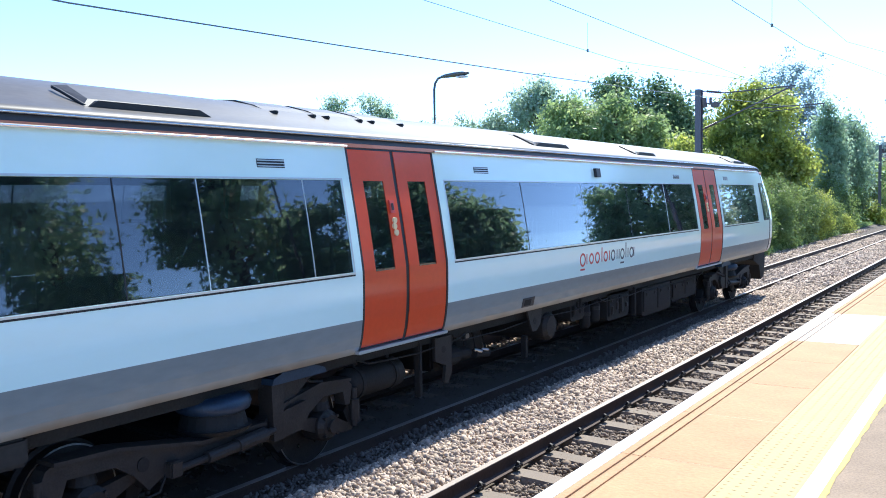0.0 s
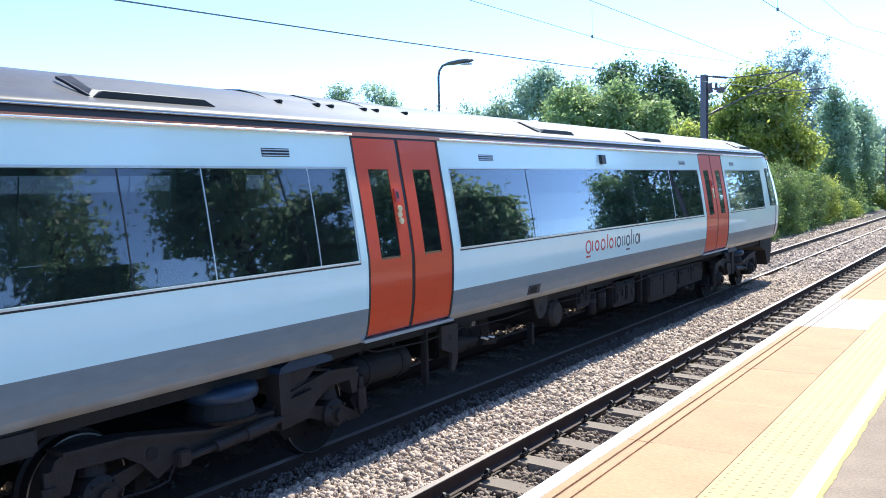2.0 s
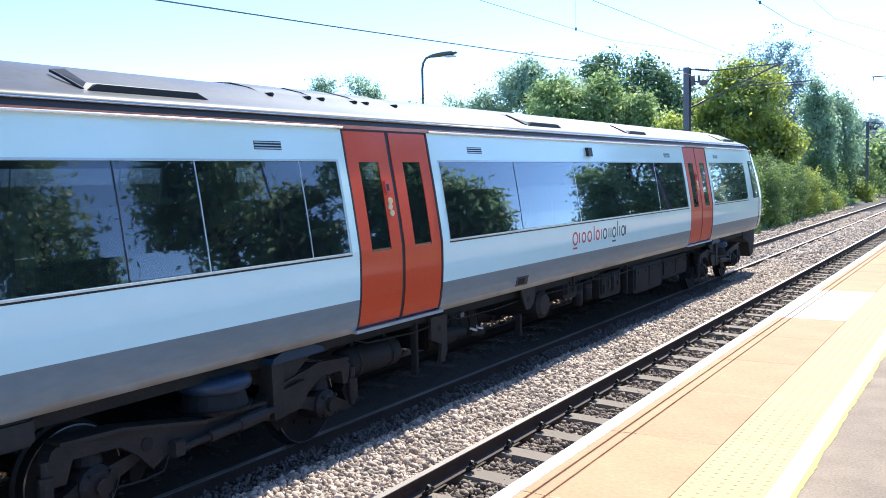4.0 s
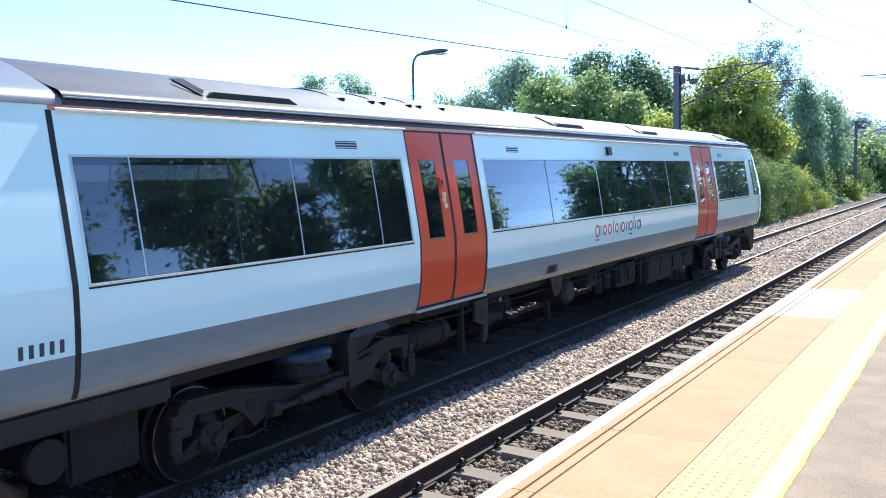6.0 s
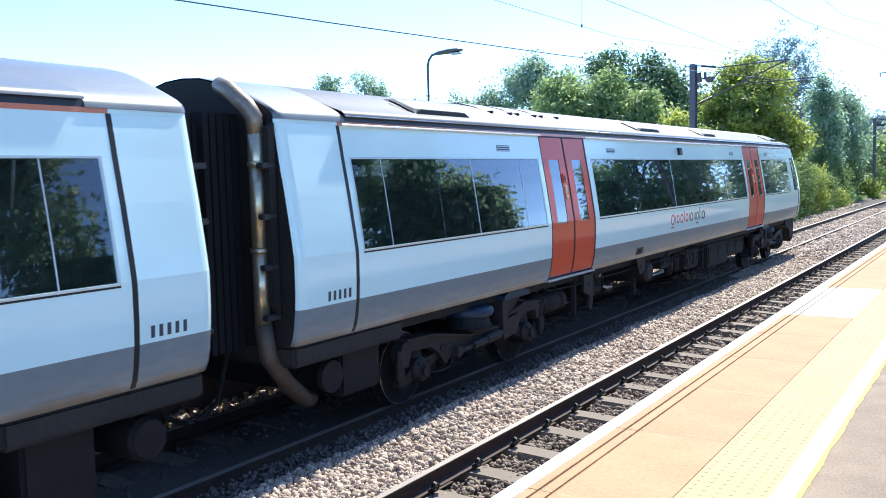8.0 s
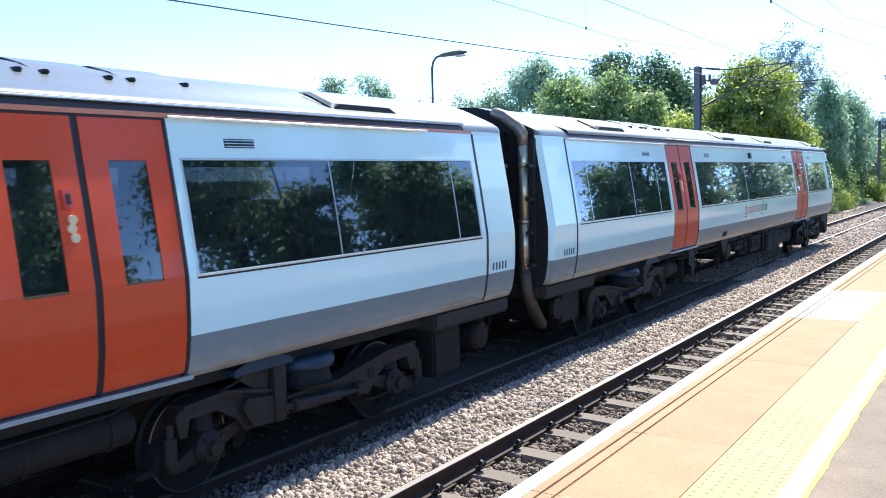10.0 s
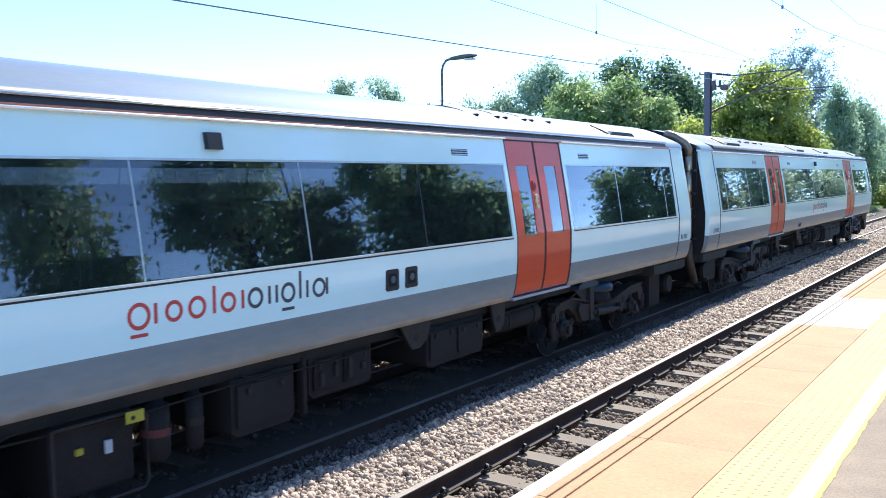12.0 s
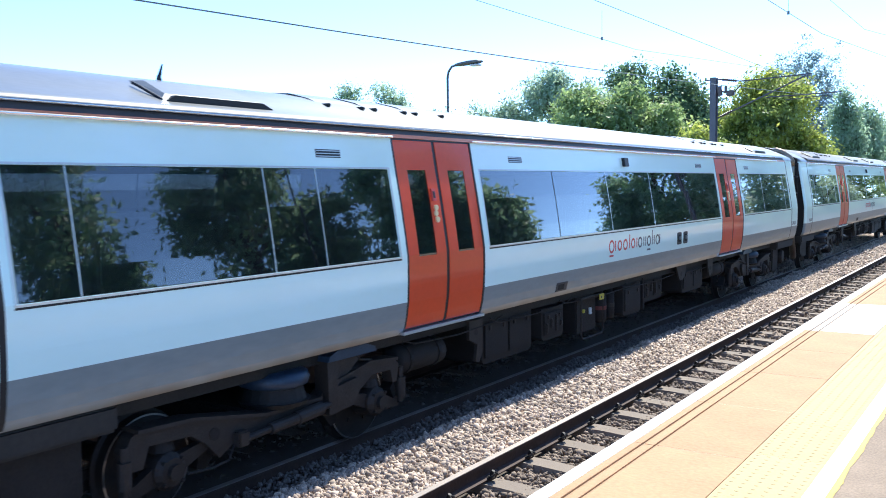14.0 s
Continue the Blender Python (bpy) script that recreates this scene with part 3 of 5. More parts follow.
def door_leaf(car, y0, y1, sgn, handed):
    wy0, wy1 = (y0 + y1) / 2 - 0.165, (y0 + y1) / 2 + 0.165
    bm = B()
    for q in ((y0, wy0, 1.10, 3.03), (wy1, y1, 1.10, 3.03), (wy0, wy1, 1.10, 1.835), (wy0, wy1, 2.725, 3.03)):
        panel(bm, *q, sgn, -0.006, 0.045)
    leaf = part("door_leaf", bm, DOOR, car, "orange-red sliding door leaf")
    part("door_window", panel(B(), wy0, wy1, 1.835, 2.725, sgn, -0.012, 0.012), GLASS, leaf)
    if handed:
        bx = y1 - 0.10
        w = lambda z: width_at(z) - 0.006
        bm = B()
        panel(bm, bx - 0.055, bx + 0.02, 2.40, 2.53, sgn, 0.012, 0.02)
        part("door_light", bm, REDV, leaf, "red door indicator box")
        bm = B()
        panel(bm, bx - 0.035, bx, 2.43, 2.50, sgn, 0.016, 0.006)
        part("indicator_window", bm, SEAL, leaf)
        for dz, dy in ((2.325, 0.0), (2.265, -0.015), (2.20, 0.0)):
            bm = B()
            tube(bm, [(sgn * (w(dz) - 0.01), bx + dy, dz), (sgn * (w(dz) + 0.018), bx + dy, dz)], 0.032, 12)
            part("door_button", bm, CREAM, leaf, "round cream door button")
    return leaf


def bogie(car, yc, d):
    """A bogie with its spring bracket towards +d along the car."""
    Y = lambda y: yc + d * y
    for s in (1, -1):
        bm = B()
        o = [(-1.72, 0.60), (-1.66, 0.72), (-1.55, 0.775), (-1.1, 0.745), (-0.75, 0.665), (-0.3, 0.605), (0.42, 0.60), (0.55, 0.70), (0.90, 0.785), (1.15, 0.81), (1.58, 0.775), (1.66, 0.70), (1.62, 0.52), (1.55, 0.52), (1.52, 0.66), (1.22, 0.665), (1.02, 0.55), (0.92, 0.42), (0.50, 0.40), (0.30, 0.46), (-0.30, 0.46), (-0.62, 0.45), (-0.81, 0.35), (-0.95, 0.50), (-1.1, 0.60), (-1.5, 0.62), (-1.56, 0.46), (-1.66, 0.46)]
        prism(bm, [(Y(y), z) for y, z in o], s * 0.99, s * 1.12)
        f = part("bogie_frame", bm, BOGIE, car, "cranked grey bogie side frame")
        # cast flanges along the frame's top, boss rings and rivet heads
        bm = B()
        for (y0, z0), (y1, z1) in (((-1.62, 0.775), (-1.1, 0.755)), ((-1.1, 0.755), (-0.3, 0.615)), ((-0.3, 0.615), (0.42, 0.61)), ((0.55, 0.71), (1.15, 0.82)), ((1.15, 0.82), (1.6, 0.785))):
            prism(bm, [(Y(y0), z0), (Y(y1), z1), (Y(y1), z1 - 0.03), (Y(y0), z0 - 0.03)], s * 0.96, s * 1.16)
        part("frame_flange", bm, BOGIE, f)
        for y, z in ((-0.86, 0.56), (0.72, 0.56)):
            bm = tube(B(), [(s * 1.10, Y(y), z), (s * 1.128, Y(y), z)], 0.055, 14)
            part("frame_hole", bm, UNDER, f, "dark lightening hole")
        for dy in (-1.3, 1.3):
            bm = B()
            tube(bm, [(s * 0.9, Y(dy), 0.37), (s * 1.10, Y(dy), 0.37), (s * 1.15, Y(dy), 0.37)], [0.16, 0.15, 0.11], 16)
            tube(bm, [(s * 1.15, Y(dy), 0.37), (s * 1.19, Y(dy), 0.37)], 0.065, 10)
            for k in range(4):
                q = math.pi / 4 + math.pi / 2 * k
                tube(bm, [(s * 1.11, Y(dy) + 0.12 * math.cos(q), 0.37 + 0.12 * math.sin(q)), (s * 1.16, Y(dy) + 0.12 * math.cos(q), 0.37 + 0.12 * math.sin(q))], 0.016, 6)
            part("axle_box", bm, BOGIE, f)
            bm = B()
            e = -1 if dy < 0 else 1
            prism(bm, [(Y(dy + e * 0.10), 0.44), (Y(dy + e * 0.30), 0.34), (Y(dy + e * 0.40), 0.30), (Y(dy + e * 0.40), 0.24), (Y(dy + e * 0.28), 0.24), (Y(dy + e * 0.08), 0.28)], s * 1.0, s * 1.08)
            prism(bm, [(Y(dy - e * 0.08), 0.46), (Y(dy - e * 0.42), 0.52), (Y(dy - e * 0.42), 0.44), (Y(dy - e * 0.08), 0.30)], s * 1.0, s * 1.07)
            part("trailing_arm", bm, BOGIE, f)
            bm = B()
            tube(bm, [(s * 1.1, Y(dy + e * 0.40), 0.28), (s * 1.1, Y(dy + e * 0.41), 0.34), (s * 1.1, Y(dy + e * 0.41), 0.341), (s * 1.1, Y(dy + e * 0.41), 0.55), (s * 1.1, Y(dy + e * 0.41), 0.551), (s * 1.1, Y(dy + e * 0.41), 0.66)], [0.03, 0.03, 0.055, 0.055, 0.032, 0.032], 10)
            part("primary_damper", bm, BOGIE, f)
            bm = B()
            tube(bm, [(s * 0.98, Y(dy), 0.52), (s * 0.98, Y(dy), 0.60), (s * 0.98, Y(dy), 0.68)], [0.12, 0.10, 0.12], 14)
            part("coil_spring", bm, UNDER, f)
        bm = B()
        tube(bm, [(s * 0.95, yc, 0.78), (s * 0.95, yc, 0.80), (s * 0.95, yc, 0.85), (s * 0.95, yc, 0.90), (s * 0.95, yc, 0.93)], [0.26, 0.31, 0.325, 0.31, 0.26], 24)
        part("air_spring", bm, SPRING, f, "blue-grey rubber air spring", smooth=True)
        bm = B()
        tube(bm, [(s * 0.95, yc, 0.62), (s * 0.95, yc, 0.66), (s * 0.95, yc, 0.661), (s * 0.95, yc, 0.78)], [0.30, 0.33, 0.29, 0.26], 20)
        part("spring_seat", bm, UNDER, f)
        bm = B()
        tube(bm, [(s * 1.17, Y(-0.55), 0.455), (s * 1.17, Y(-0.28), 0.47)], 0.03, 10)
        tube(bm, [(s * 1.17, Y(-0.28), 0.47), (s * 1.17, Y(0.05), 0.488), (s * 1.17, Y(0.051), 0.488), (s * 1.17, Y(0.38), 0.512)], [0.052, 0.052, 0.064, 0.064], 14)
        tube(bm, [(s * 1.17, Y(0.38), 0.512), (s * 1.17, Y(0.50), 0.52)], 0.035, 10)
        part("yaw_damper", bm, BOGIE, f, "grey cylindrical yaw damper")
        bm = B()
        box(bm, min(s * 1.1, s * 1.2), max(s * 1.1, s * 1.2), min(Y(-0.66), Y(-0.54)), max(Y(-0.66), Y(-0.54)), 0.40, 0.53, 0.012)
        part("damper_lug", bm, BOGIE, f)
        # bracket from the body down to the frame, with a ribbed web
        bm = B()
        prism(bm, [(Y(0.46), 0.95), (Y(0.62), 0.95), (Y(0.60), 0.42), (Y(0.48), 0.42)], s * 1.02, s * 1.19)
        prism(bm, [(Y(0.62), 0.93), (Y(1.08), 0.93), (Y(0.66), 0.66)], s * 1.10, s * 1.14)
        prism(bm, [(Y(0.60), 0.66), (Y(0.92), 0.70), (Y(0.98), 0.62), (Y(0.86), 0.44), (Y(0.60), 0.42)], s * 1.12, s * 1.17)
        part("damper_bracket", bm, BOGIE, f)
        bm = B()
        prism(bm, [(Y(0.42), 0.935), (Y(1.14), 0.935), (Y(1.12), 0.985), (Y(0.98), 1.03), (Y(0.56), 1.03), (Y(0.44), 0.985)], s * 0.98, s * 1.24)
        part("bracket_cap", bm, SPRING, f, "blue-grey bracket cap")
        for line, r in (([(-0.66, 0.42), (-0.72, 0.31), (-0.9, 0.29), (-1.15, 0.31)], 0.011), ([(0.9, 0.95), (1.0, 0.86), (1.2, 0.82)], 0.014)):
            part("brake_hose", tube(B(), [(s * 1.13, Y(y), z) for y, z in line], r, 6), UNDER, f)
        for e in (-1, 1):
            bm = B()
            prism(bm, [(Y(e * 0.62), 0.42), (Y(e * 0.86), 0.40), (Y(e * 0.88), 0.24), (Y(e * 0.80), 0.20), (Y(e * 0.72), 0.30)], s * 0.80, s * 0.92)
            part("brake_block", bm, UNDERB, f)
        bm = B()
        prism(bm, [(Y(1.66), 0.42), (Y(1.76), 0.24), (Y(1.95), 0.26), (Y(1.95), 0.30), (Y(1.82), 0.31), (Y(1.72), 0.48)], s * 0.86, s * 1.0)
        part("sand_pipe", bm, UNDERB, f)
    bm = B()
    box(bm, -0.95, 0.95, yc - 0.35, yc + 0.35, 0.35, 0.62, 0.03)
    part("bogie_bolster", bm, UNDER, car)


def wheelset(car, y):
    bm = B()
    tube(bm, [(-0.95, 0, 0), (0.95, 0, 0)], 0.085, 12)
    for s in (-1, 1):
        tube(bm, [(s * 0.69, 0, 0), (s * 0.70, 0, 0), (s * 0.725, 0, 0), (s * 0.74, 0, 0), (s * 0.83, 0, 0)], [0.43, 0.445, 0.445, 0.415, 0.412], 40)
        tube(bm, [(s * 0.83, 0, 0), (s * 0.832, 0, 0)], [0.36, 0.34], 40)
        for k in range(6):
            a = math.pi / 3 * k
            tube(bm, [(s * 0.825, 0.24 * math.cos(a), 0.24 * math.sin(a)), (s * 0.85, 0.24 * math.cos(a), 0.24 * math.sin(a))], 0.025, 6)
    w = part("wheelset", bm, BOGIE, car, "dirty steel wheelset with bright treads")
    for s in (-1, 1):
        bm = B()
        for r0, r1 in ((0.414, 0.400),):
            a = [bm.verts.new((s * 0.833, r0 * math.cos(2 * math.pi * k / 48), r0 * math.sin(2 * math.pi * k / 48))) for k in range(48)]
            b = [bm.verts.new((s * 0.834, r1 * math.cos(2 * math.pi * k / 48), r1 * math.sin(2 * math.pi * k / 48))) for k in range(48)]
            for k in range(48):
                bm.faces.new((a[k], a[(k + 1) % 48], b[(k + 1) % 48], b[k]))
        part("wheel_rim", bm, STEEL, w, "bright worn wheel rim")
    w.location = (0, y, 0.42 + RAIL_DROP)
    return w


# under the floor, from the rear bogie to the front one: (shape, y0, y1, z0, z1, x)
FITTINGS = {
    "driving": [("drum", 5.27, 6.22, 0.50, 0.82, 1.10), ("post", 6.42, 6.48, 0.34, 0.95, 1.12), ("fork", 6.58, 7.02, 0.40, 0.96, 1.16), ("engine", 7.18, 8.40, 0.50, 0.88, 1.05), ("hanger", 8.82, 9.26, 0.73, 1.04, 1.21), ("post", 8.98, 9.06, 0.36, 0.66, 1.10), ("pot", 9.42, 9.98, 0.50, 0.90, 1.14), ("crate", 10.45, 10.95, 0.66, 0.96, 1.10), ("canister", 11.15, 11.32, 0.46, 0.9, 1.05), ("canister", 11.45, 11.62, 0.52, 0.9, 1.08), ("crate", 11.80, 12.75, 0.50, 0.95, 1.12), ("post", 12.95, 13.02, 0.45, 0.95, 1.14), ("cabinet", 13.28, 14.80, 0.40, 0.90, 1.16), ("cabinet", 15.15, 16.70, 0.46, 0.86, 1.06)],
    "middle": [("drum", 5.35, 6.25, 0.52, 0.84, 1.08), ("fork", 6.50, 6.90, 0.44, 0.96, 1.14), ("cabinet", 7.00, 8.28, 0.36, 0.92, 1.08), ("crate", 8.50, 9.16, 0.42, 0.86, 1.12), ("framed", 9.64, 10.42, 0.28, 0.88, 1.16), ("canister", 10.50, 10.73, 0.40, 0.92, 1.12), ("canister", 10.91, 11.06, 0.40, 0.92, 1.10), ("cabinet", 11.30, 12.06, 0.40, 0.90, 1.14), ("post", 12.18, 12.25, 0.40, 0.95, 1.12), ("crate", 12.35, 13.30, 0.50, 0.92, 1.06), ("hanger", 13.60, 14.16, 0.75, 1.03, 1.21), ("cabinet", 14.22, 15.44, 0.46, 0.92, 1.12), ("hanger", 15.48, 15.84, 0.67, 1.03, 1.2), ("drum", 15.95, 17.10, 0.56, 0.86, 1.08)],
}


def underfloor(car, kind):
    for k, (shape, y0, y1, z0, z1, x) in enumerate(FITTINGS[kind]):
        m, w = (y0 + y1) / 2, y1 - y0
        if shape == "drum":
            r, zc = (z1 - z0) / 2, (z0 + z1) / 2
            bm = B()
            tube(bm, [(x - r, y0, zc), (x - r, y0 + 0.05, zc), (x - r, y1 - 0.05, zc), (x - r, y1, zc)], [r * 0.7, r, r, r * 0.7], 20)
            tank = part("air_tank", bm, UNDERB, car, "dirty brown cylindrical air tank", smooth=True)
            for y in (y0 + w * 0.2, y1 - w * 0.2):
                bm = B()
                tube(bm, [(x - r, y - 0.025, zc), (x - r, y + 0.025, zc)], r + 0.012, 20)
                box(bm, x - r - 0.03, x - r + 0.03, y - 0.025, y + 0.025, zc + r, 0.95)
                part("tank_strap", bm, UNDER, tank)
        elif shape in ("cabinet", "crate"):
            bm = B()
            o = [(y0, z1), (y1, z1), (y1, z0 + 0.05), (y1 - 0.06, z0), (y0 + 0.06, z0), (y0, z0 + 0.05)]
            prism(bm, o, -x, x - 0.02)
            body = part("equipment_box", bm, UNDERB if shape == "cabinet" else UNDER, car)
            n = 2 if w > 0.9 else 1
            for j in range(n):
                p, q = y0 + 0.05 + (w - 0.06) / n * j, y0 + 0.01 + (w - 0.06) / n * (j + 1)
                bm = B()
                box(bm, x - 0.019, x + 0.004, p, q, z0 + 0.07, z1 - 0.06, 0.008)
                part("access_panel", bm, UNDERB, body)
                for u in (0.2, 0.8):
                    bm = B()
                    box(bm, x + 0.005, x + 0.022, p + (q - p) * u - 0.025, p + (q - p) * u + 0.025, z1 - 0.15, z1 - 0.09, 0.006)
                    part("panel_catch", bm, BOGIE, body)
            if shape == "crate":
                for j in range(4):
                    bm = B()
                    box(bm, x - 0.02, x + 0.03, y0 + w * (0.12 + 0.22 * j), y0 + w * (0.2 + 0.22 * j), z0 + 0.1 + 0.06 * (j % 2), z0 + 0.24 + 0.05 * (j % 3), 0.01)
                    part("relay_box", bm, BOGIE, body)
        elif shape == "framed":
            bm = B()
            box(bm, -x, x - 0.10, y0 + 0.04, y1 - 0.04, z0 + 0.05, z1, 0.02)
            body = part("equipment_box", bm, UNDER, car)
            bm = B()
            tube(bm, [(x, y0, z1), (x, y0, z0 + 0.05), (x, y0 + 0.05, z0), (x, y1 - 0.05, z0), (x, y1, z0 + 0.05), (x, y1, z1 - 0.06), (x, y1 - 0.06, z1), (x, y0, z1)], 0.016, 8)
            part("guard_frame", bm, BOGIE, body, "bent grey tube guard")
            for y, z, h, paint in ((y0 + 0.26, z0 + 0.38, 0.025, YELLOW), (y0 + 0.50, z0 + 0.36, 0.05, LENS)):
                bm = B()
                box(bm, x - 0.10, x - 0.07, y - 0.03, y + 0.03, z - h, z + h, 0.005)
                part("gauge", bm, paint, body)
        elif shape == "canister":
            r = w / 2
            bm = B()
            tube(bm, [(x - r, m, z0), (x - r, m, z0 + 0.04), (x - r, m, z1 - 0.08), (x - r, m, z1 - 0.07), (x - r, m, z1)], [r * 0.7, r, r, r * 0.6, r * 0.6], 16)
            can = part("filter_canister", bm, UNDERB, car, smooth=True)
            bm = B()
            tube(bm, [(x - r, m, z0 + 0.2), (x - r, m, z0 + 0.26)], r + 0.004, 16)
            part("canister_band", bm, DUSTRED if kind == "middle" and k == 5 else BOGIE, can)
        elif shape == "pot":
            r = (z1 - z0) / 2
            bm = B()
            tube(bm, [(-0.3, m, (z0 + z1) / 2), (x - 0.05, m, (z0 + z1) / 2), (x, m, (z0 + z1) / 2)], [r, r, r * 0.75], 20)
            pot = part("silencer_drum", bm, BOGIE, car, "round grey drum end")
            bm = B()
            prism(bm, [(m - r, (z0 + z1) / 2), (m + r, (z0 + z1) / 2), (m + r * 0.8, 0.95), (m - r * 0.8, 0.95)], x - 0.14, x - 0.08)
            part("drum_cradle", bm, UNDERB, pot)
        elif shape == "engine":
            bm = B()
            box(bm, -0.9, x - 0.28, y0, y1, z0 - 0.05, z1, 0.03)
            block = part("engine_block", bm, UNDER, car)
            bm = B()
            tube(bm, [(x - 0.12, y0 + 0.02, z0 + 0.14), (x - 0.12, y0 + 0.24, z0 + 0.14), (x - 0.12, y0 + 0.241, z0 + 0.14), (x - 0.12, y0 + 0.55, z0 + 0.12)], [0.12, 0.12, 0.075, 0.075], 14)
            tube(bm, [(x - 0.06, y0 + 0.62, z0 + 0.1), (x - 0.06, y0 + 0.95, z0 + 0.06)], 0.055, 10)
            part("starter_motor", bm, UNDERB, block)
            for ya, yb, za, zb, r in ((0.36, 0.36, z1 - 0.02, z1 - 0.02, 0.045), (0.62, 0.70, z0 + 0.15, z0 + 0.12, 0.022), (0.80, 0.86, z0 + 0.13, z0 + 0.12, 0.018)):
                part("pipe_union", tube(B(), [(x - 0.05, y0 + ya, za), (x + 0.01, y0 + yb, zb)], r, 10), STEEL, block, "bright steel pipe union")
            for j in range(4):
                bm = B()
                tube(bm, [(x - 0.26, y0 + 0.2 + 0.24 * j, z0 + 0.02), (x - 0.1, y0 + 0.26 + 0.24 * j, z0 + 0.1), (x - 0.16, y0 + 0.32 + 0.2 * j, z1 + 0.05)], 0.02, 7)
                part("engine_pipe", bm, UNDERB, block)
        elif shape == "hanger":
            bm = B()
            prism(bm, [(y0, z1), (y1, z1), (y1 - w * 0.12, z0 + 0.08), (m + w * 0.12, z0), (m - w * 0.14, z0), (y0 + w * 0.22, z0 + 0.1)], x - 0.03, x)
            plate = part("hanger_plate", bm, BOGIE, car, "tapered grey steel hanger plate")
            bm = B()
            tube(bm, [(x - 0.01, m, (z0 + z1) / 2 - 0.02), (x + 0.003, m, (z0 + z1) / 2 - 0.02)], 0.045, 14)
            part("plate_hole", bm, UNDER, plate)
        elif shape == "fork":
            bm = B()
            prism(bm, [(y0 + 0.10, z1), (y1, z1), (y1, z0 + 0.12), (y1 - 0.08, z0), (y1 - 0.16, z0 + 0.02), (y1 - 0.12, z0 + 0.22), (y0 + 0.10, z0 + 0.3)], x - 0.04, x)
            plate = part("hanger_plate", bm, BOGIE, car, "hooked grey steel hanger plate")
            bm = B()
            tube(bm, [(x - 0.01, m + 0.05, z1 - 0.15), (x + 0.003, m + 0.05, z1 - 0.15)], 0.04, 14)
            part("plate_hole", bm, UNDER, plate)
        else:
            bm = B()
            box(bm, x - 0.08, x, y0, y1, z0, z1, 0.01)
            part("support_post", bm, UNDERB, car)
    # pipes and cables slung under the solebar
    for j, (y0, y1) in enumerate(((5.3, 7.4), (7.1, 9.4), (9.0, 11.9), (11.4, 14.0), (13.6, 17.0))):
        bm = B()
        tube(bm, [(1.13, y0, 0.93), (1.14, y0 + 0.2, 0.87 - 0.02 * (j % 2)), (1.14, (y0 + y1) / 2, 0.84), (1.14, y1 - 0.2, 0.88), (1.13, y1, 0.93)], 0.009, 6)
        part("air_hose", bm, UNDER, car)
    if kind == "middle":
        bm = B()
        box(bm, 1.19, 1.20, 10.21, 10.37, 0.80, 0.89, 0.002)
        plate = part("yellow_plate", bm, YELLOW, car, "small yellow warning plate")
        bm = B()
        tube(bm, [(1.199, 10.27, 0.84), (1.203, 10.27, 0.84)], 0.018, 10)
        part("plate_symbol", bm, SEAL, plate)


def seats(car, kind):
    first = None
    for a, b in BANDS[kind]:
        for k in range(int((b - a) / 0.85)):
            y = a + 0.5 + 0.85 * k
            for sx in (-1, 1):
                if first is None:
                    bm = B()
                    box(bm, -0.45, 0.45, -0.22, 0.22, 1.15, 1.60, 0.04)
                    box(bm, -0.45, 0.45, 0.16, 0.28, 1.50, 2.25, 0.05)
                    box(bm, -0.35, 0.35, 0.15, 0.27, 2.2, 2.38, 0.05)
                    o = first = part("seat", bm, SEAT, car)
                else:
                    o = new("seat", first.data)
                    o.parent = car
                o.location = (sx * 0.72, y, 0)


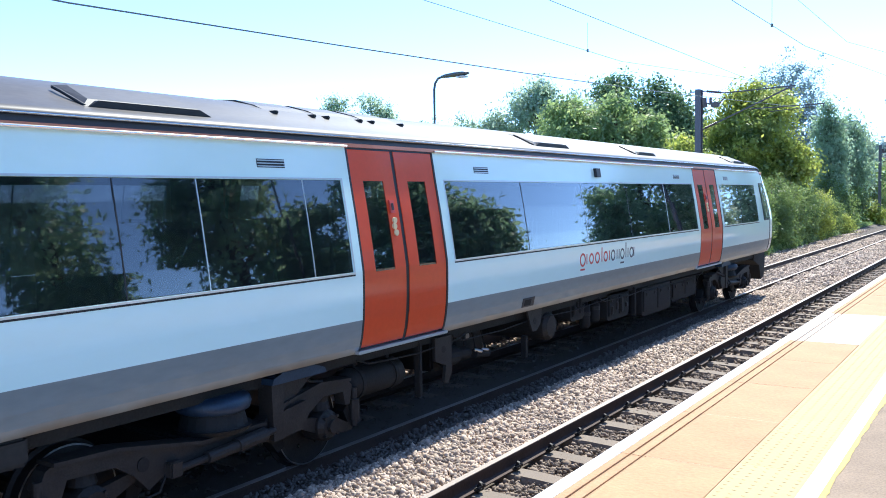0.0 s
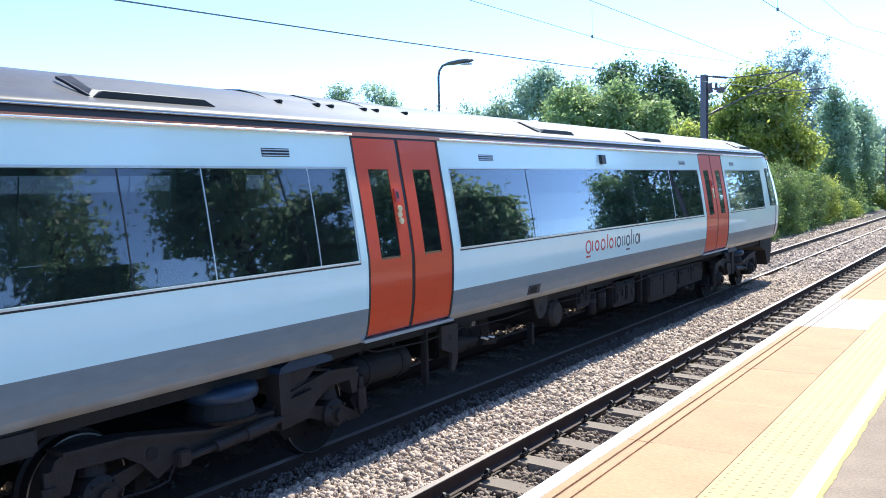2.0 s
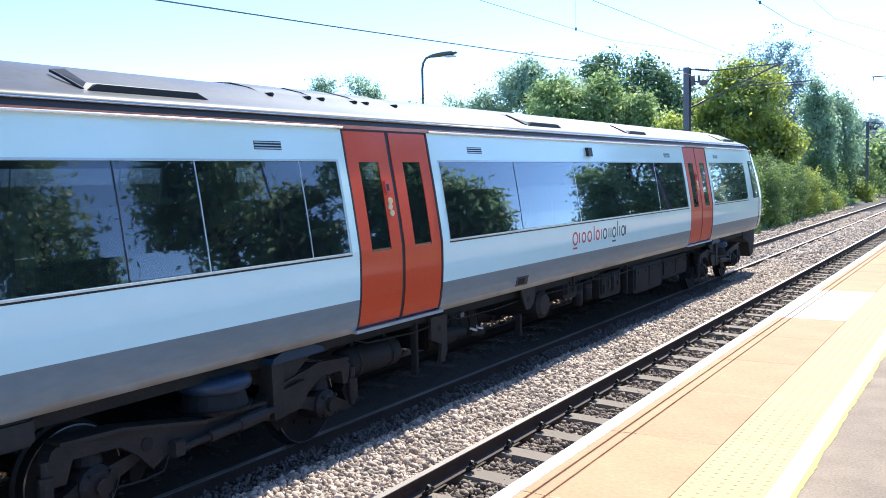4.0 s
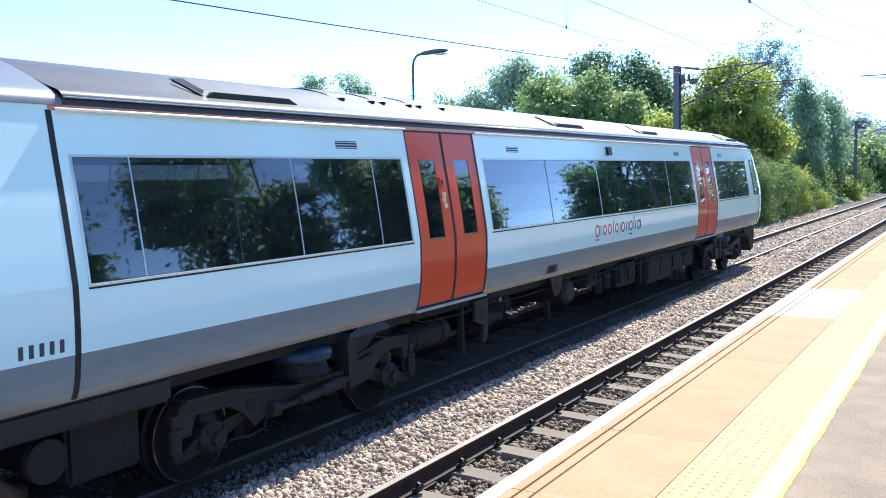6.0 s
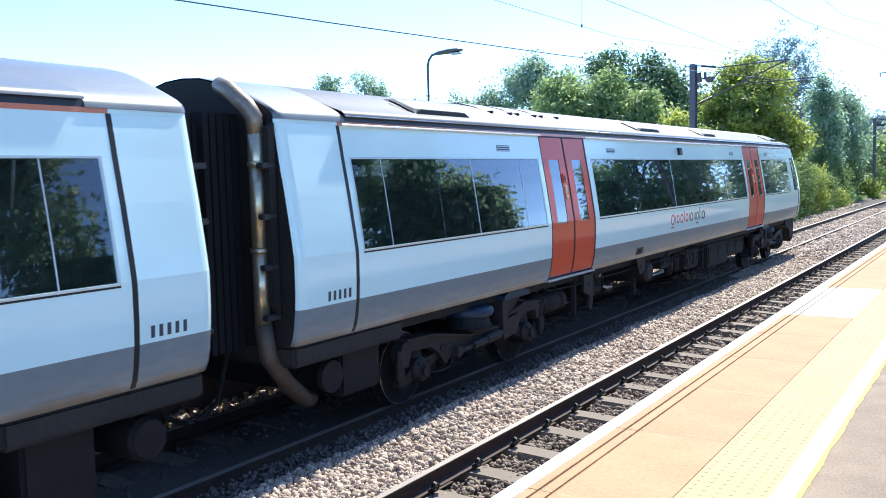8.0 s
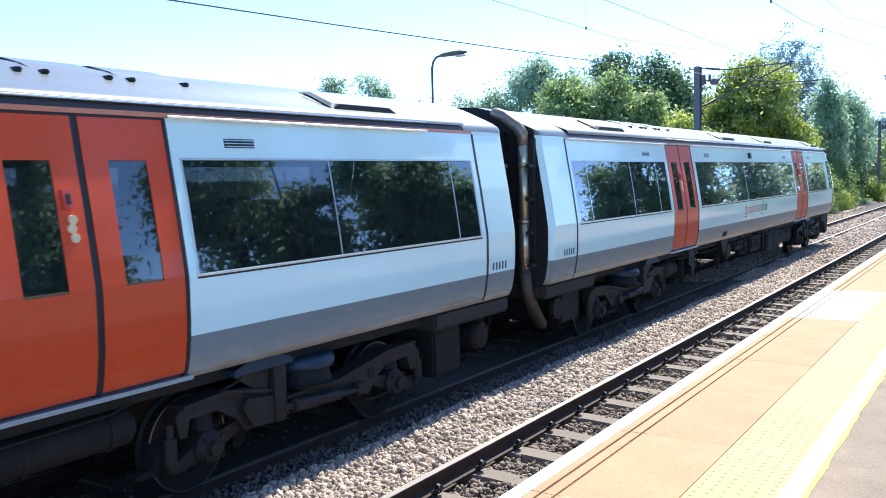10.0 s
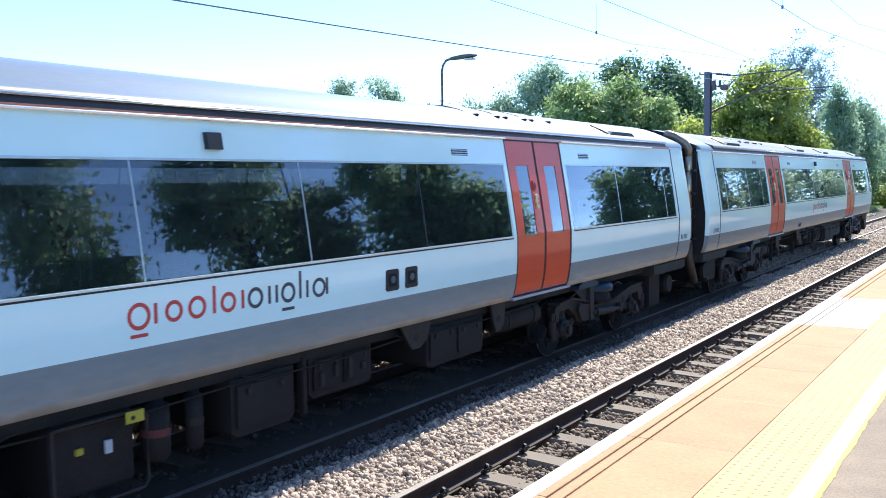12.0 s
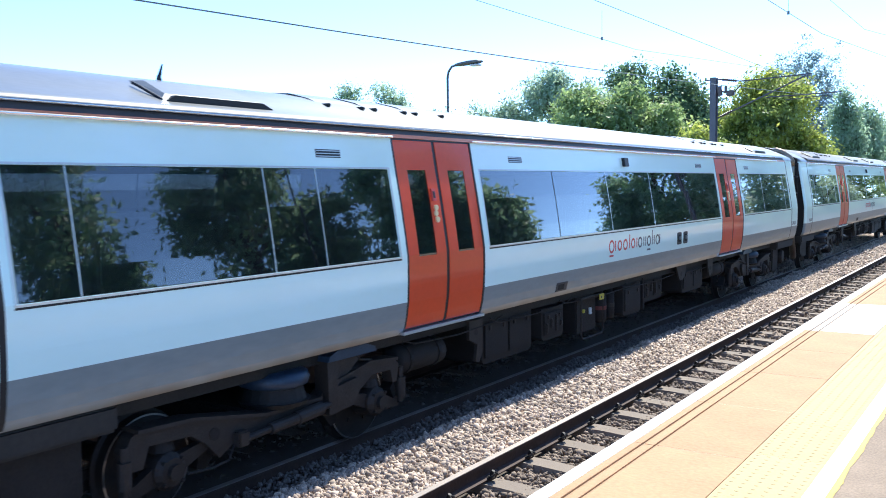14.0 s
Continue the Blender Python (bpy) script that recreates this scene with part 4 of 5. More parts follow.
def carriage(kind, y0, label):
    car = thing("railway_carriage", TRACK_FAR, y0, 0, label, "railway carriage", "carriages of the train")
    bands, panes, doors = BANDS[kind], PANES[kind], DOORS[kind]
    roof_paint = SOOTY if kind == "driving" else ROOF
    opens = [(a, b, W_BOT, W_TOP) for a, b in bands]
    douts = [(a, b, 0.0, 9.0) for a, b in doors]
    ys = sorted({0.0, LEN, 0.012, 0.035, 0.065, 0.1, 0.25, 0.93, *([LEN - v for v in (0.012, 0.035, 0.065, 0.1, 0.93)] if kind == "middle" else []), *[v for o in opens + douts for v in o[:2]], *[20.9 + 0.173 * k for k in range(11)]})
    hole = lambda y, z: any(a < y < b and c < z < d for a, b, c, d in opens + douts)
    for s in (1, -1):
        bm = B()
        strip(bm, [p for p in SIDE if p[0] >= Z_GREY], ys, kind, s, hole)
        solid(part("side_wall", bm, WHITE, car, "glossy pearl white side panels"), 0.05)
        bm = B()
        strip(bm, [p for p in SIDE if p[0] <= Z_GREY], ys, kind, s, hole)
        solid(part("lower_panel", bm, GREY, car, "silver-grey lower body band"), 0.05)
        bm = B()
        y_end = LEN - 0.745 if kind == "middle" else LEN
        run = sorted({0.82, y_end, *[y for y in ys if 0.82 < y < y_end]})
        strip(bm, [(3.051, 1.199), (3.088, 1.193)], run, kind, s)
        solid(part("cantrail_stripe", bm, STRIPE, car, "thin copper-red stripe under the gutter"), 0.03)
        for lo, hi in [(0.0, 0.818)] + ([(LEN - 0.743, LEN)] if kind == "middle" else []):
            bm = B()
            strip(bm, [(3.051, 1.1955), (3.0855, 1.192)], sorted({lo, hi, *[y for y in ys if lo < y < hi]}), kind, s)
            solid(part("end_panel_top", bm, WHITE, car), 0.03)
        # gutter face: its dark colour adds to the shade under the roof lip
        bm = B()
        strip(bm, [(3.086, 1.192), (3.146, 1.18)], [y for y in ys if 0.93 <= y <= (LEN - 0.93 if kind == "middle" else LEN)], kind, s)
        solid(part("gutter", bm, GUTTER, car, "rain gutter coloured dark like the shade under the roof edge"), 0.04)
    for s in (1, -1):
        bm = B()
        tube(bm, [(s * 1.203, 0.94, 3.148), (s * 1.203, 20.9, 3.148)], 0.011, 8)
        part("drip_rail", bm, CHROME, car, "shiny roof drip rail", smooth=True)
        for p, q in ((0.85, doors[0][0]), (doors[0][1], doors[1][0]), (doors[1][1], 20.9)):
            bm = B()
            tube(bm, [(s * 1.226, p, 3.056), (s * 1.226, q, 3.056)], 0.012, 10)
            box(bm, min(s * 1.18, s * 1.224), max(s * 1.18, s * 1.224), p, q, 3.047, 3.063)
            part("cantrail_bead", bm, BEAD, car, "thin bright moulding under the stripe")
    cuts_y = [0.93, LEN - 0.93 if kind == "middle" else LEN]
    runs = [("roof", ROOFP, [y for y in ys if cuts_y[0] <= y <= cuts_y[1]] + ([cuts_y[1]] if kind == "middle" else []))]
    runs.append(("roof_end", ROOF_END, [0.0, 0.012, 0.035, 0.065, 0.1, 0.25, 0.93]))
    if kind == "middle":
        runs.append(("roof_end", ROOF_END, [LEN - 0.93, LEN - 0.25, LEN - 0.1, LEN - 0.065, LEN - 0.035, LEN - 0.012, LEN]))
    for rname, prof, yy in runs:
        bm = B()
        prof = [(z, x) for z, x in prof]
        strip(bm, prof, sorted(set(yy)), kind, 1)
        strip(bm, prof, sorted(set(yy)), kind, -1)
        bmesh.ops.remove_doubles(bm, verts=bm.verts[:], dist=0.0005)
        bmesh.ops.recalc_face_normals(bm, faces=bm.faces[:])
        solid(part(rname, bm, roof_paint if rname == "roof" else ROOF, car, "curved soot-grey roof" if kind == "driving" and rname == "roof" else "curved weathered silver roof", smooth=True), 0.05, rim=False)
    # windows: one pane after another with bright bars between
    for s in (1, -1):
        for (a, b), cuts in zip(bands, panes):
            edges = [a, *cuts, b]
            for p, q in zip(edges, edges[1:]):
                part("window_pane", panel(B(), p + 0.006, q - 0.006, W_BOT + 0.004, W_TOP - 0.004, s, -0.004, 0.01), GLASS, car)
            for c in cuts:
                part("window_bar", panel(B(), c - 0.0055, c + 0.0055, W_BOT, W_TOP, s, -0.001, 0.02), TRIM if s > 0 and random.random() < 0.7 else SEAL, car)
            bm = B()
            panel(bm, a - 0.022, b + 0.022, W_BOT - 0.02, W_BOT - 0.004, s, 0.004, 0.02)
            panel(bm, a - 0.022, b + 0.022, W_TOP + 0.004, W_TOP + 0.018, s, 0.004, 0.02)
            panel(bm, a - 0.022, a - 0.006, W_BOT - 0.004, W_TOP + 0.004, s, 0.004, 0.02)
            panel(bm, b + 0.006, b + 0.022, W_BOT - 0.004, W_TOP + 0.004, s, 0.004, 0.02)
            part("window_trim", bm, TRIM, car, "thin bright window surround")
            part("window_seal", panel(B(), a - 0.02, b + 0.02, W_BOT - 0.036, W_BOT - 0.021, s, 0.003, 0.02), SEAL, car)
        for a, b in doors:
            m = (a + b) / 2
            door_leaf(car, a + 0.035, m - 0.03, s, True)
            door_leaf(car, m + 0.03, b - 0.035, s, False)
            bm = B()
            for q in ((a, a + 0.033), (b - 0.033, b), (m - 0.028, m + 0.028)):
                panel(bm, *q, 1.08, 3.045, s, -0.001 if q[0] != m - 0.028 else -0.012, 0.05)
            panel(bm, a + 0.033, b - 0.033, 3.032, 3.046, s, -0.002, 0.05)
            part("door_seal", bm, SEAL, car, "black rubber door edges")
            bm = B()
            box(bm, min(s * 1.1, s * 1.36), max(s * 1.1, s * 1.36), a - 0.03, b + 0.03, 1.045, 1.078, 0.006)
            part("door_step", bm, TRIM, car, "worn metal door step")
        # vent grilles and lamps above the windows
        for y in VENTS[kind]:
            bm = B()
            panel(bm, y - 0.17, y + 0.17, 2.83, 2.905, s, 0.002, 0.01)
            g = part("vent_grille", bm, SEAL, car, "slotted vent grille")
            for k in range(3):
                part("vent_slat", panel(B(), y - 0.165, y + 0.165, 2.838 + 0.025 * k, 2.847 + 0.025 * k, s, 0.009, 0.006), TRIM, g)
        bm = B()
        panel(bm, 11.005, 11.155, 2.82, 2.955, s, 0.05, 0.06)
        part("side_lamp", bm, SEAL, car, "dark bodyside indicator lamp")
        # seam beside the end panel
        for c in ([0.82] if kind == "driving" else [0.82, LEN - 0.745]):
            part("end_seam", panel(B(), c - 0.024, c + 0.024, 1.06, 3.05, s, 0.0015, 0.02), SEAL, car)
        # word mark, drawn as plain rings and strokes, red then charcoal
        y1 = 10.11 if s > 0 else 12.52
        d = 1 if s > 0 else -1
        for k, (shape, at, size) in enumerate((("ring", 0.10, 0.10), ("bar", 0.245, 0.15), ("ring", 0.41, 0.082), ("ring", 0.63, 0.088), ("bar", 0.80, 0.215), ("ring", 0.945, 0.082), ("bar", 1.10, 0.15), ("ring", 1.24, 0.088), ("bar", 1.40, 0.15), ("bar", 1.485, 0.15), ("ring", 1.625, 0.088), ("bar", 1.775, 0.24), ("bar", 1.865, 0.15), ("ring", 2.02, 0.088), ("bar", 2.125, 0.15))):
            vinyl = REDV if k < 7 else LETTER
            if shape == "bar":
                part("vinyl_bar", panel(B(), y1 + d * at - 0.015, y1 + d * at + 0.015, 1.545, 1.545 + size, s, 0.002, 0.006), vinyl, car)
            else:
                part("vinyl_ring", side_ring(B(), y1 + d * at, 1.615, size, 0.030, s), vinyl, car)
        for at, mark in ((0.10, REDV), (1.625, LETTER)):
            part("vinyl_bar", panel(B(), y1 + d * at - 0.075, y1 + d * at + 0.075, 1.462, 1.488, s, 0.002, 0.006), mark, car)
        for c in ([0.38] if kind == "driving" else [LEN - 0.62]):
            for k in range(5):
                part("vinyl_bar", panel(B(), c + 0.075 * k, c + 0.075 * k + 0.034, 1.42, 1.51, s, 0.002, 0.006), LETTER, car)
    # inside
    bm = B()
    box(bm, -1.25, 1.25, 0.1, 21.0, 1.06, 1.10)
    part("floor", bm, CARPET, car)
    bm = B()
    box(bm, -1.1, 1.1, 0.1, 21.0, 2.98, 3.02)
    part("inner_ceiling", bm, INNER, car)
    for y in (4.95, 6.75, 15.75, 17.58):
        bm = B()
        box(bm, 0.35, 1.12, y - 0.02, y + 0.02, 1.1, 2.98)
        box(bm, -1.12, -0.35, y - 0.02, y + 0.02, 1.1, 2.98)
        part("draught_screen", bm, INNER, car)
    seats(car, kind)
    # ends
    ends = [(0.0, -1)] + ([(LEN, 1)] if kind == "middle" else [])
    for y, d in ends:
        bm = B()
        ring = [(x, z) for z, x in SIDE + [(3.09, 1.19)] + ROOFP] + [(-x, z) for z, x in (SIDE + [(3.09, 1.19)] + ROOFP)[:-1][::-1]]
        vs = [bm.verts.new((x * 0.95, y - d * 0.004, z - 0.012)) for x, z in ring]
        bm.faces.new(vs)
        part("end_wall", bm, UNDER, car, "sooty black coach end")
        bm = B()
        box(bm, -0.64, 0.64, min(y, y + d * 0.48), max(y, y + d * 0.48), 1.0, 3.06)
        bellows = part("gangway_bellows", bm, BELLOWS, car, "black rubber corridor bellows")
        for k in range(5):
            yy = y + d * (0.06 + 0.085 * k)
            o = [(-0.72, 1.0), (-0.72, 3.15), (0.72, 3.15), (0.72, 1.0), (0.645, 1.0), (0.645, 3.065), (-0.645, 3.065), (-0.645, 1.0)]
            bm = B()
            a = [bm.verts.new((x, yy - 0.03, z)) for x, z in o]
            b = [bm.verts.new((x, yy + 0.03, z)) for x, z in o]
            for i in range(8):
                bm.faces.new((a[i], a[(i + 1) % 8], b[(i + 1) % 8], b[i]))
            for r in (a, b):
                for q in ((0, 1, 6, 7), (1, 2, 5, 6), (2, 3, 4, 5)):
                    bm.faces.new([r[i] for i in q])
            part("bellows_fold", bm, BELLOWS, bellows)
        for sx in (-1, 1):
            for zz in (1.3, 1.75, 2.2, 2.65):
                bm = B()
                box(bm, sx * 1.13 - 0.04, sx * 1.13 + 0.04, y + d * 0.1 - 0.09, y + d * 0.1 + 0.09, zz, zz + 0.05, 0.01)
                part("end_bracket", bm, GUTTER, car)
        bm = B()
        tube(bm, [(0.45, y, 0.95), (0.5, y + d * 0.2, 0.5), (0.48, y + d * 0.45, 0.38)], 0.025, 8)
        tube(bm, [(-0.3, y, 0.85), (-0.3, y + d * 0.25, 0.45), (-0.3, y + d * 0.48, 0.36)], 0.03, 8)
        box(bm, -0.15, 0.15, min(y, y + d * 0.45), max(y, y + d * 0.45), 0.72, 0.95, 0.03)
        part("coupler", bm, UNDER, car)
    if kind == "driving":
        bm = B()
        tube(bm, [(0.50, 0.05, 3.42), (0.60, -0.09, 3.41), (0.74, -0.13, 3.36), (0.95, -0.12, 3.20), (1.01, -0.10, 3.10), (1.02, -0.1, 2.95)], [0.07, 0.075, 0.08, 0.082, 0.08, 0.075], 14)
        part("exhaust_top", bm, EXHAUSTB, car, "brown heat-stained exhaust elbow", smooth=True)
        bm = B()
        tube(bm, [(1.02, 0.0 - 0.1, 2.96), (1.02, -0.1, 2.72), (1.02, -0.1, 2.70)], 0.075, 12)
        for z0, z1, r in ((2.70, 1.95, 0.07), (1.93, 1.25, 0.072)):
            tube(bm, [(1.02, -0.1, z0), (1.02, -0.1, z1)], r, 14)
            tube(bm, [(1.02, -0.1, z0 + 0.012), (1.02, -0.1, z0 - 0.03)], r + 0.012, 14)
        part("exhaust_pipe", bm, EXHAUST, car, "heat-stained vertical exhaust pipe", smooth=True)
        bm = B()
        tube(bm, [(1.02, -0.1, 1.26), (1.02, -0.05, 0.95), (1.0, 0.2, 0.65), (0.95, 0.5, 0.42), (0.9, 0.62, 0.40)], 0.085, 12)
        part("exhaust_bend", bm, EXHAUSTD, car, "sooty lower exhaust bend", smooth=True)
        bm = B()
        prism(bm, [(-0.02, 1.30), (-0.10, 1.45), (-0.10, 3.0), (-0.02, 3.05)], 1.10, 1.17)
        part("end_fairing", bm, UNDER, car)
        # cab: side door, side window, nose
        for s in (1, -1):
            part("cab_window", panel(B(), 21.16, 21.72, 1.90, 2.74, s, 0.012, 0.015, kind=kind), GLASS, car)
            part("cab_door_seam", panel(B(), 21.86, 21.885, 1.1, 3.04, s, 0.008, 0.015, kind=kind), SEAL, car)
            part("cab_window_trim", panel(B(), 21.12, 21.77, 1.86, 2.78, s, 0.007, 0.015, kind=kind), GUTTER, car)
        bm = B()
        left, right = [], []
        for z, x in SIDE + [(3.09, 1.19)] + ROOFP[:-1]:
            yy, k, zz = nose(LEN, z, kind)
            right.append(bm.verts.new((x * k, yy, zz)))
            left.append(bm.verts.new((-x * k, yy, zz)))
        for i in range(len(right) - 1):
            bm.faces.new((right[i], right[i + 1], left[i + 1], left[i]))
        part("cab_front", bm, GUTTER, car, "black raked cab front", smooth=True)
        bm = B()
        prism(bm, [(21.2, 1.05), (22.3, 1.05), (22.36, 0.75), (22.25, 0.38), (21.95, 0.32), (21.75, 0.7), (21.2, 0.85)], -1.12, 1.12)
        part("cab_skirt", bm, UNDER, car, "black front skirt")
    else:
        xs = width_at(1.57)
        rounded = lambda yc, zc, h, r: [(yc + sy * (h - r) + r * math.cos(a), zc + sz * (h - r) + r * math.sin(a)) for sy, sz, a0 in ((1, 1, 0), (-1, 1, 90), (-1, -1, 180), (1, -1, 270)) for a in (radians(a0), radians(a0 + 45), radians(a0 + 90))]
        for yy in (13.22, 13.545):
            bm = B()
            prism(bm, rounded(yy, 1.57, 0.107, 0.025), xs - 0.03, xs + 0.006)
            f = part("socket_box", bm, SEAL, car, "rounded square black service socket")
            bm = B()
            prism(bm, rounded(yy, 1.57, 0.065, 0.015), xs, xs + 0.008)
            part("socket_well", bm, BELLOWS, f)
            bm = B()
            tube(bm, [(xs, yy, 1.575), (xs + 0.016, yy, 1.575)], 0.036, 12)
            part("socket_cap", bm, LAMPG, f, "worn grey metal cap")
    # roof fairings and hatches
    for y, l in ((2.45, 1.02), (19.6, 0.9)) if kind == "middle" else ((2.45, 1.02), (9.5, 0.95), (13.4, 0.8), (19.6, 0.9)):
        for s in (1, -1):
            bm = B()
            lo, hi = 0.975, 0.66
            v = [bm.verts.new(q) for q in ((s * lo, y, 3.305), (s * lo, y + l, 3.305), (s * hi, y + l - 0.05, 3.435), (s * hi, y + 0.05, 3.435), (s * (lo + 0.05), y - 0.08, 3.235), (s * (lo + 0.05), y + l + 0.08, 3.235), (s * (hi - 0.1), y + l + 0.02, 3.435), (s * (hi - 0.1), y - 0.02, 3.435))]
            for f in ((0, 1, 2, 3), (0, 4, 5, 1), (1, 5, 6, 2), (0, 3, 7, 4)):
                bm.faces.new([v[i] for i in f])
            bmesh.ops.recalc_face_normals(bm, faces=bm.faces[:])
            fr = part("roof_vent", bm, roof_paint, car, "raised silver roof vent")
            bm = B()
            prism(bm, [(y - 0.03, 3.243), (y + 0.05, 3.292), (y + l - 0.02, 3.292), (y + l + 0.10, 3.243)], s * 0.97, s * 1.035)
            part("vent_slot", bm, SEAL, fr, "black vent slot")
            bm = B()
            tube(bm, [(s * 1.01, y - 0.05, 3.25), (s * 0.8, y - 0.10, 3.365), (s * 0.72, y - 0.11, 3.40)], 0.012, 6)
            part("vent_edge", bm, SEAL, fr)
    for y in (4.6, 5.35, 6.1) + ((LEN - 6.72, LEN - 5.97, LEN - 5.22) if kind == "middle" else ()):
        bm = B()
        zt = lambda x: 3.535 - 0.16 * (abs(x) / 0.68) ** 2
        a = [bm.verts.new((x, y, zt(x) + 0.004)) for x in (-0.75, -0.5, -0.25, 0, 0.25, 0.5, 0.75)]
        b = [bm.verts.new((x, y + 0.62, zt(x) + 0.004)) for x in (-0.75, -0.5, -0.25, 0, 0.25, 0.5, 0.75)]
        for i in range(6):
            bm.faces.new((a[i], a[i + 1], b[i + 1], b[i]))
        h = solid(part("roof_hatch", bm, roof_paint, car, "flush roof hatch"), -0.008)
        for dy in (0.04, 0.58):
            bm = B()
            box(bm, 0.66, 0.76, y + dy - 0.025, y + dy + 0.025, 3.36, 3.395, 0.008)
            part("hatch_catch", bm, SEAL, h)
    if kind == "middle":
        bm = B()
        tube(bm, [(0.1, 3.1, 3.5), (0.1, 3.1, 3.56), (0.1, 3.14, 3.68)], [0.035, 0.02, 0.006], 8)
        part("roof_aerial", bm, SEAL, car, "small black roof aerial")
    # underframe and equipment
    bm = B()
    box(bm, -1.1, 1.1, 0.1, LEN - (1.4 if kind == "driving" else 0.1), 0.90, 1.048, 0.01)
    part("solebar", bm, UNDER, car, "grimy solebar")
    for c in ([0.875] if kind == "driving" else [0.875, LEN - 0.875]):
        bm = B()
        box(bm, -1.27, 1.27, c - 0.845, c + 0.845, 0.84, 1.046, 0.03)
        part("end_beam", bm, SOLE, car, "dirt-brown end beam")
    bm = B()
    box(bm, -1.08, 1.08, 0.9, 1.55, 0.36, 0.85, 0.03)
    tube(bm, [(1.05, 0.72, 0.62), (1.12, 0.72, 0.62)], 0.16, 14)
    part("end_tank", bm, UNDER, car)
    if kind == "middle":
        bm = B()
        box(bm, -1.08, 1.1, LEN - 1.5, LEN - 0.92, 0.25, 0.85, 0.03)
        part("end_tank", bm, UNDERB, car)
        bm = B()
        tube(bm, [(-1.05, LEN - 0.46, 0.58), (1.07, LEN - 0.46, 0.58), (1.12, LEN - 0.46, 0.58)], [0.18, 0.18, 0.15], 18)
        part("air_reservoir", bm, UNDERB, car)
        bm = B()
        box(bm, 0.9, 1.0, LEN - 0.54, LEN - 0.38, 0.72, 0.86, 0.01)
        part("reservoir_bracket", bm, UNDER, car)
    underfloor(car, kind)
    for yy in ([8.45] if kind == "middle" else [8.42]):
        part("filler_flap", panel(B(), yy, yy + 0.32, 1.12, 1.24, 1, 0.008, 0.02), GUTTER, car, "dark recessed filler flap")
        part("flap_plate", panel(B(), yy + 0.05, yy + 0.22, 1.14, 1.215, 1, 0.012, 0.02), UNDERB, car)
    bogie(car, 3.57, 1)
    bogie(car, LEN - 3.57, -1)
    wheels = [wheelset(car, yc + d) for yc in (3.57, LEN - 3.57) for d in (-1.3, 1.3)]
    return car, wheels


DRIVE_Y, MID_Y = 1.58, -22.05
drive, drive_wheels = carriage("driving", DRIVE_Y, "white and grey driving carriage with orange-red doors and black cab")
mid, mid_wheels = carriage("middle", MID_Y, "white and grey middle carriage with orange-red doors")

# ---- overhead line ----


def mast(x, y, flip, label, top=6.5, arms=True, w=0.11):
    t = thing("catenary_mast", x, y, -0.3, label, "catenary mast", "masts of the overhead line")
    f = -1 if flip else 1
    z = 0.3  # heights below are over the rails
    bm = B()
    box(bm, -w, w, -0.15, -0.13, 0, top + z)
    box(bm, -w, w, 0.13, 0.15, 0, top + z)
    box(bm, -0.012, 0.012, -0.13, 0.13, 0, top + z)
    part("mast_column", bm, MAST, t, "weathered steel mast")
    bm = B()
    box(bm, -0.35, 0.35, -0.35, 0.35, -0.3, 0.12, 0.03)
    part("mast_base", bm, SLEEPER, t)
    if not arms:
        return t
    bm = B()
    tube(bm, [(f * -0.35, 0, 6.42 + z), (f * 0.25, 0, 6.42 + z), (f * 1.0, 0, 6.30 + z), (f * 3.5, 0, 6.38 + z)], 0.026, 6)
    part("top_tube", bm, MAST, t)
    bm = B()
    tube(bm, [(f * 0.15, 0, 4.97 + z), (f * 3.3, 0, 6.33 + z)], 0.03, 6)
    tube(bm, [(f * 3.35, 0, 6.22 + z), (f * 3.35, 0, 6.45 + z)], 0.03, 6)
    part("bracket_tube", bm, MAST, t)
    bm = B()
    tube(bm, [(f * 1.9, 0, 5.64 + z), (f * 4.5, 0, 5.67 + z)], 0.022, 6)
    tube(bm, [(f * 4.45, 0, 5.67 + z), (f * 4.45, 0, 5.52 + z)], 0.015, 6)
    tube(bm, [(f * 2.6, 0, 5.5 + z), (f * 4.1, 0, 5.58 + z)], 0.014, 6)
    part("registration_arm", bm, MAST, t)
    for a, b in (((0.3, 6.41), (0.85, 6.32)), ((0.25, 5.02), (0.7, 5.22))):
        bm = B()
        n = 7
        pts, rr = [], []
        for k in range(n * 2 + 1):
            u = k / (n * 2)
            pts.append((f * (a[0] + (b[0] - a[0]) * u), 0, a[1] + (b[1] - a[1]) * u + z))
            rr.append(0.055 if k % 2 else 0.032)
        tube(bm, pts, rr, 10)
        part("insulator", bm, INSUL, t, "ribbed brown insulator")
    bm = B()
    tube(bm, [(f * 0.22, -0.1, 6.15 + z), (f * 0.28, -0.1, 5.8 + z)], 0.09, 8)
    box(bm, f * 0.62 - 0.14, f * 0.62 + 0.16, -0.1, 0.1, 5.78 + z, 5.98 + z, 0.03)
    box(bm, f * 0.45 - 0.05, f * 0.45 + 0.05, -0.05, 0.05, 5.9 + z, 6.16 + z, 0.02)
    tube(bm, [(f * 0.2, 0, 6.0 + z), (f * 0.5, 0, 5.9 + z)], 0.03, 6)
    tube(bm, [(f * 0.75, 0, 5.9 + z), (f * 1.0, 0, 6.15 + z)], 0.025, 6)
    part("tension_gear", bm, INSUL, t)
    return t


mast(-10.33, 34.0, False, "purple-grey steel overhead line mast beside the track")
mast(-10.2, 86.0, False, "distant steel overhead line mast among bushes")
mast(0.55, 34.2, True, "steel overhead line mast on the platform side", w=0.05)


def wire(pts, label, r=0.009):
    bm = B()
    tube(bm, pts, r, 5)
    ob = part("overhead_wire", bm, WIRE, None)
    return tagged(ob, label, "wire", "overhead wires")


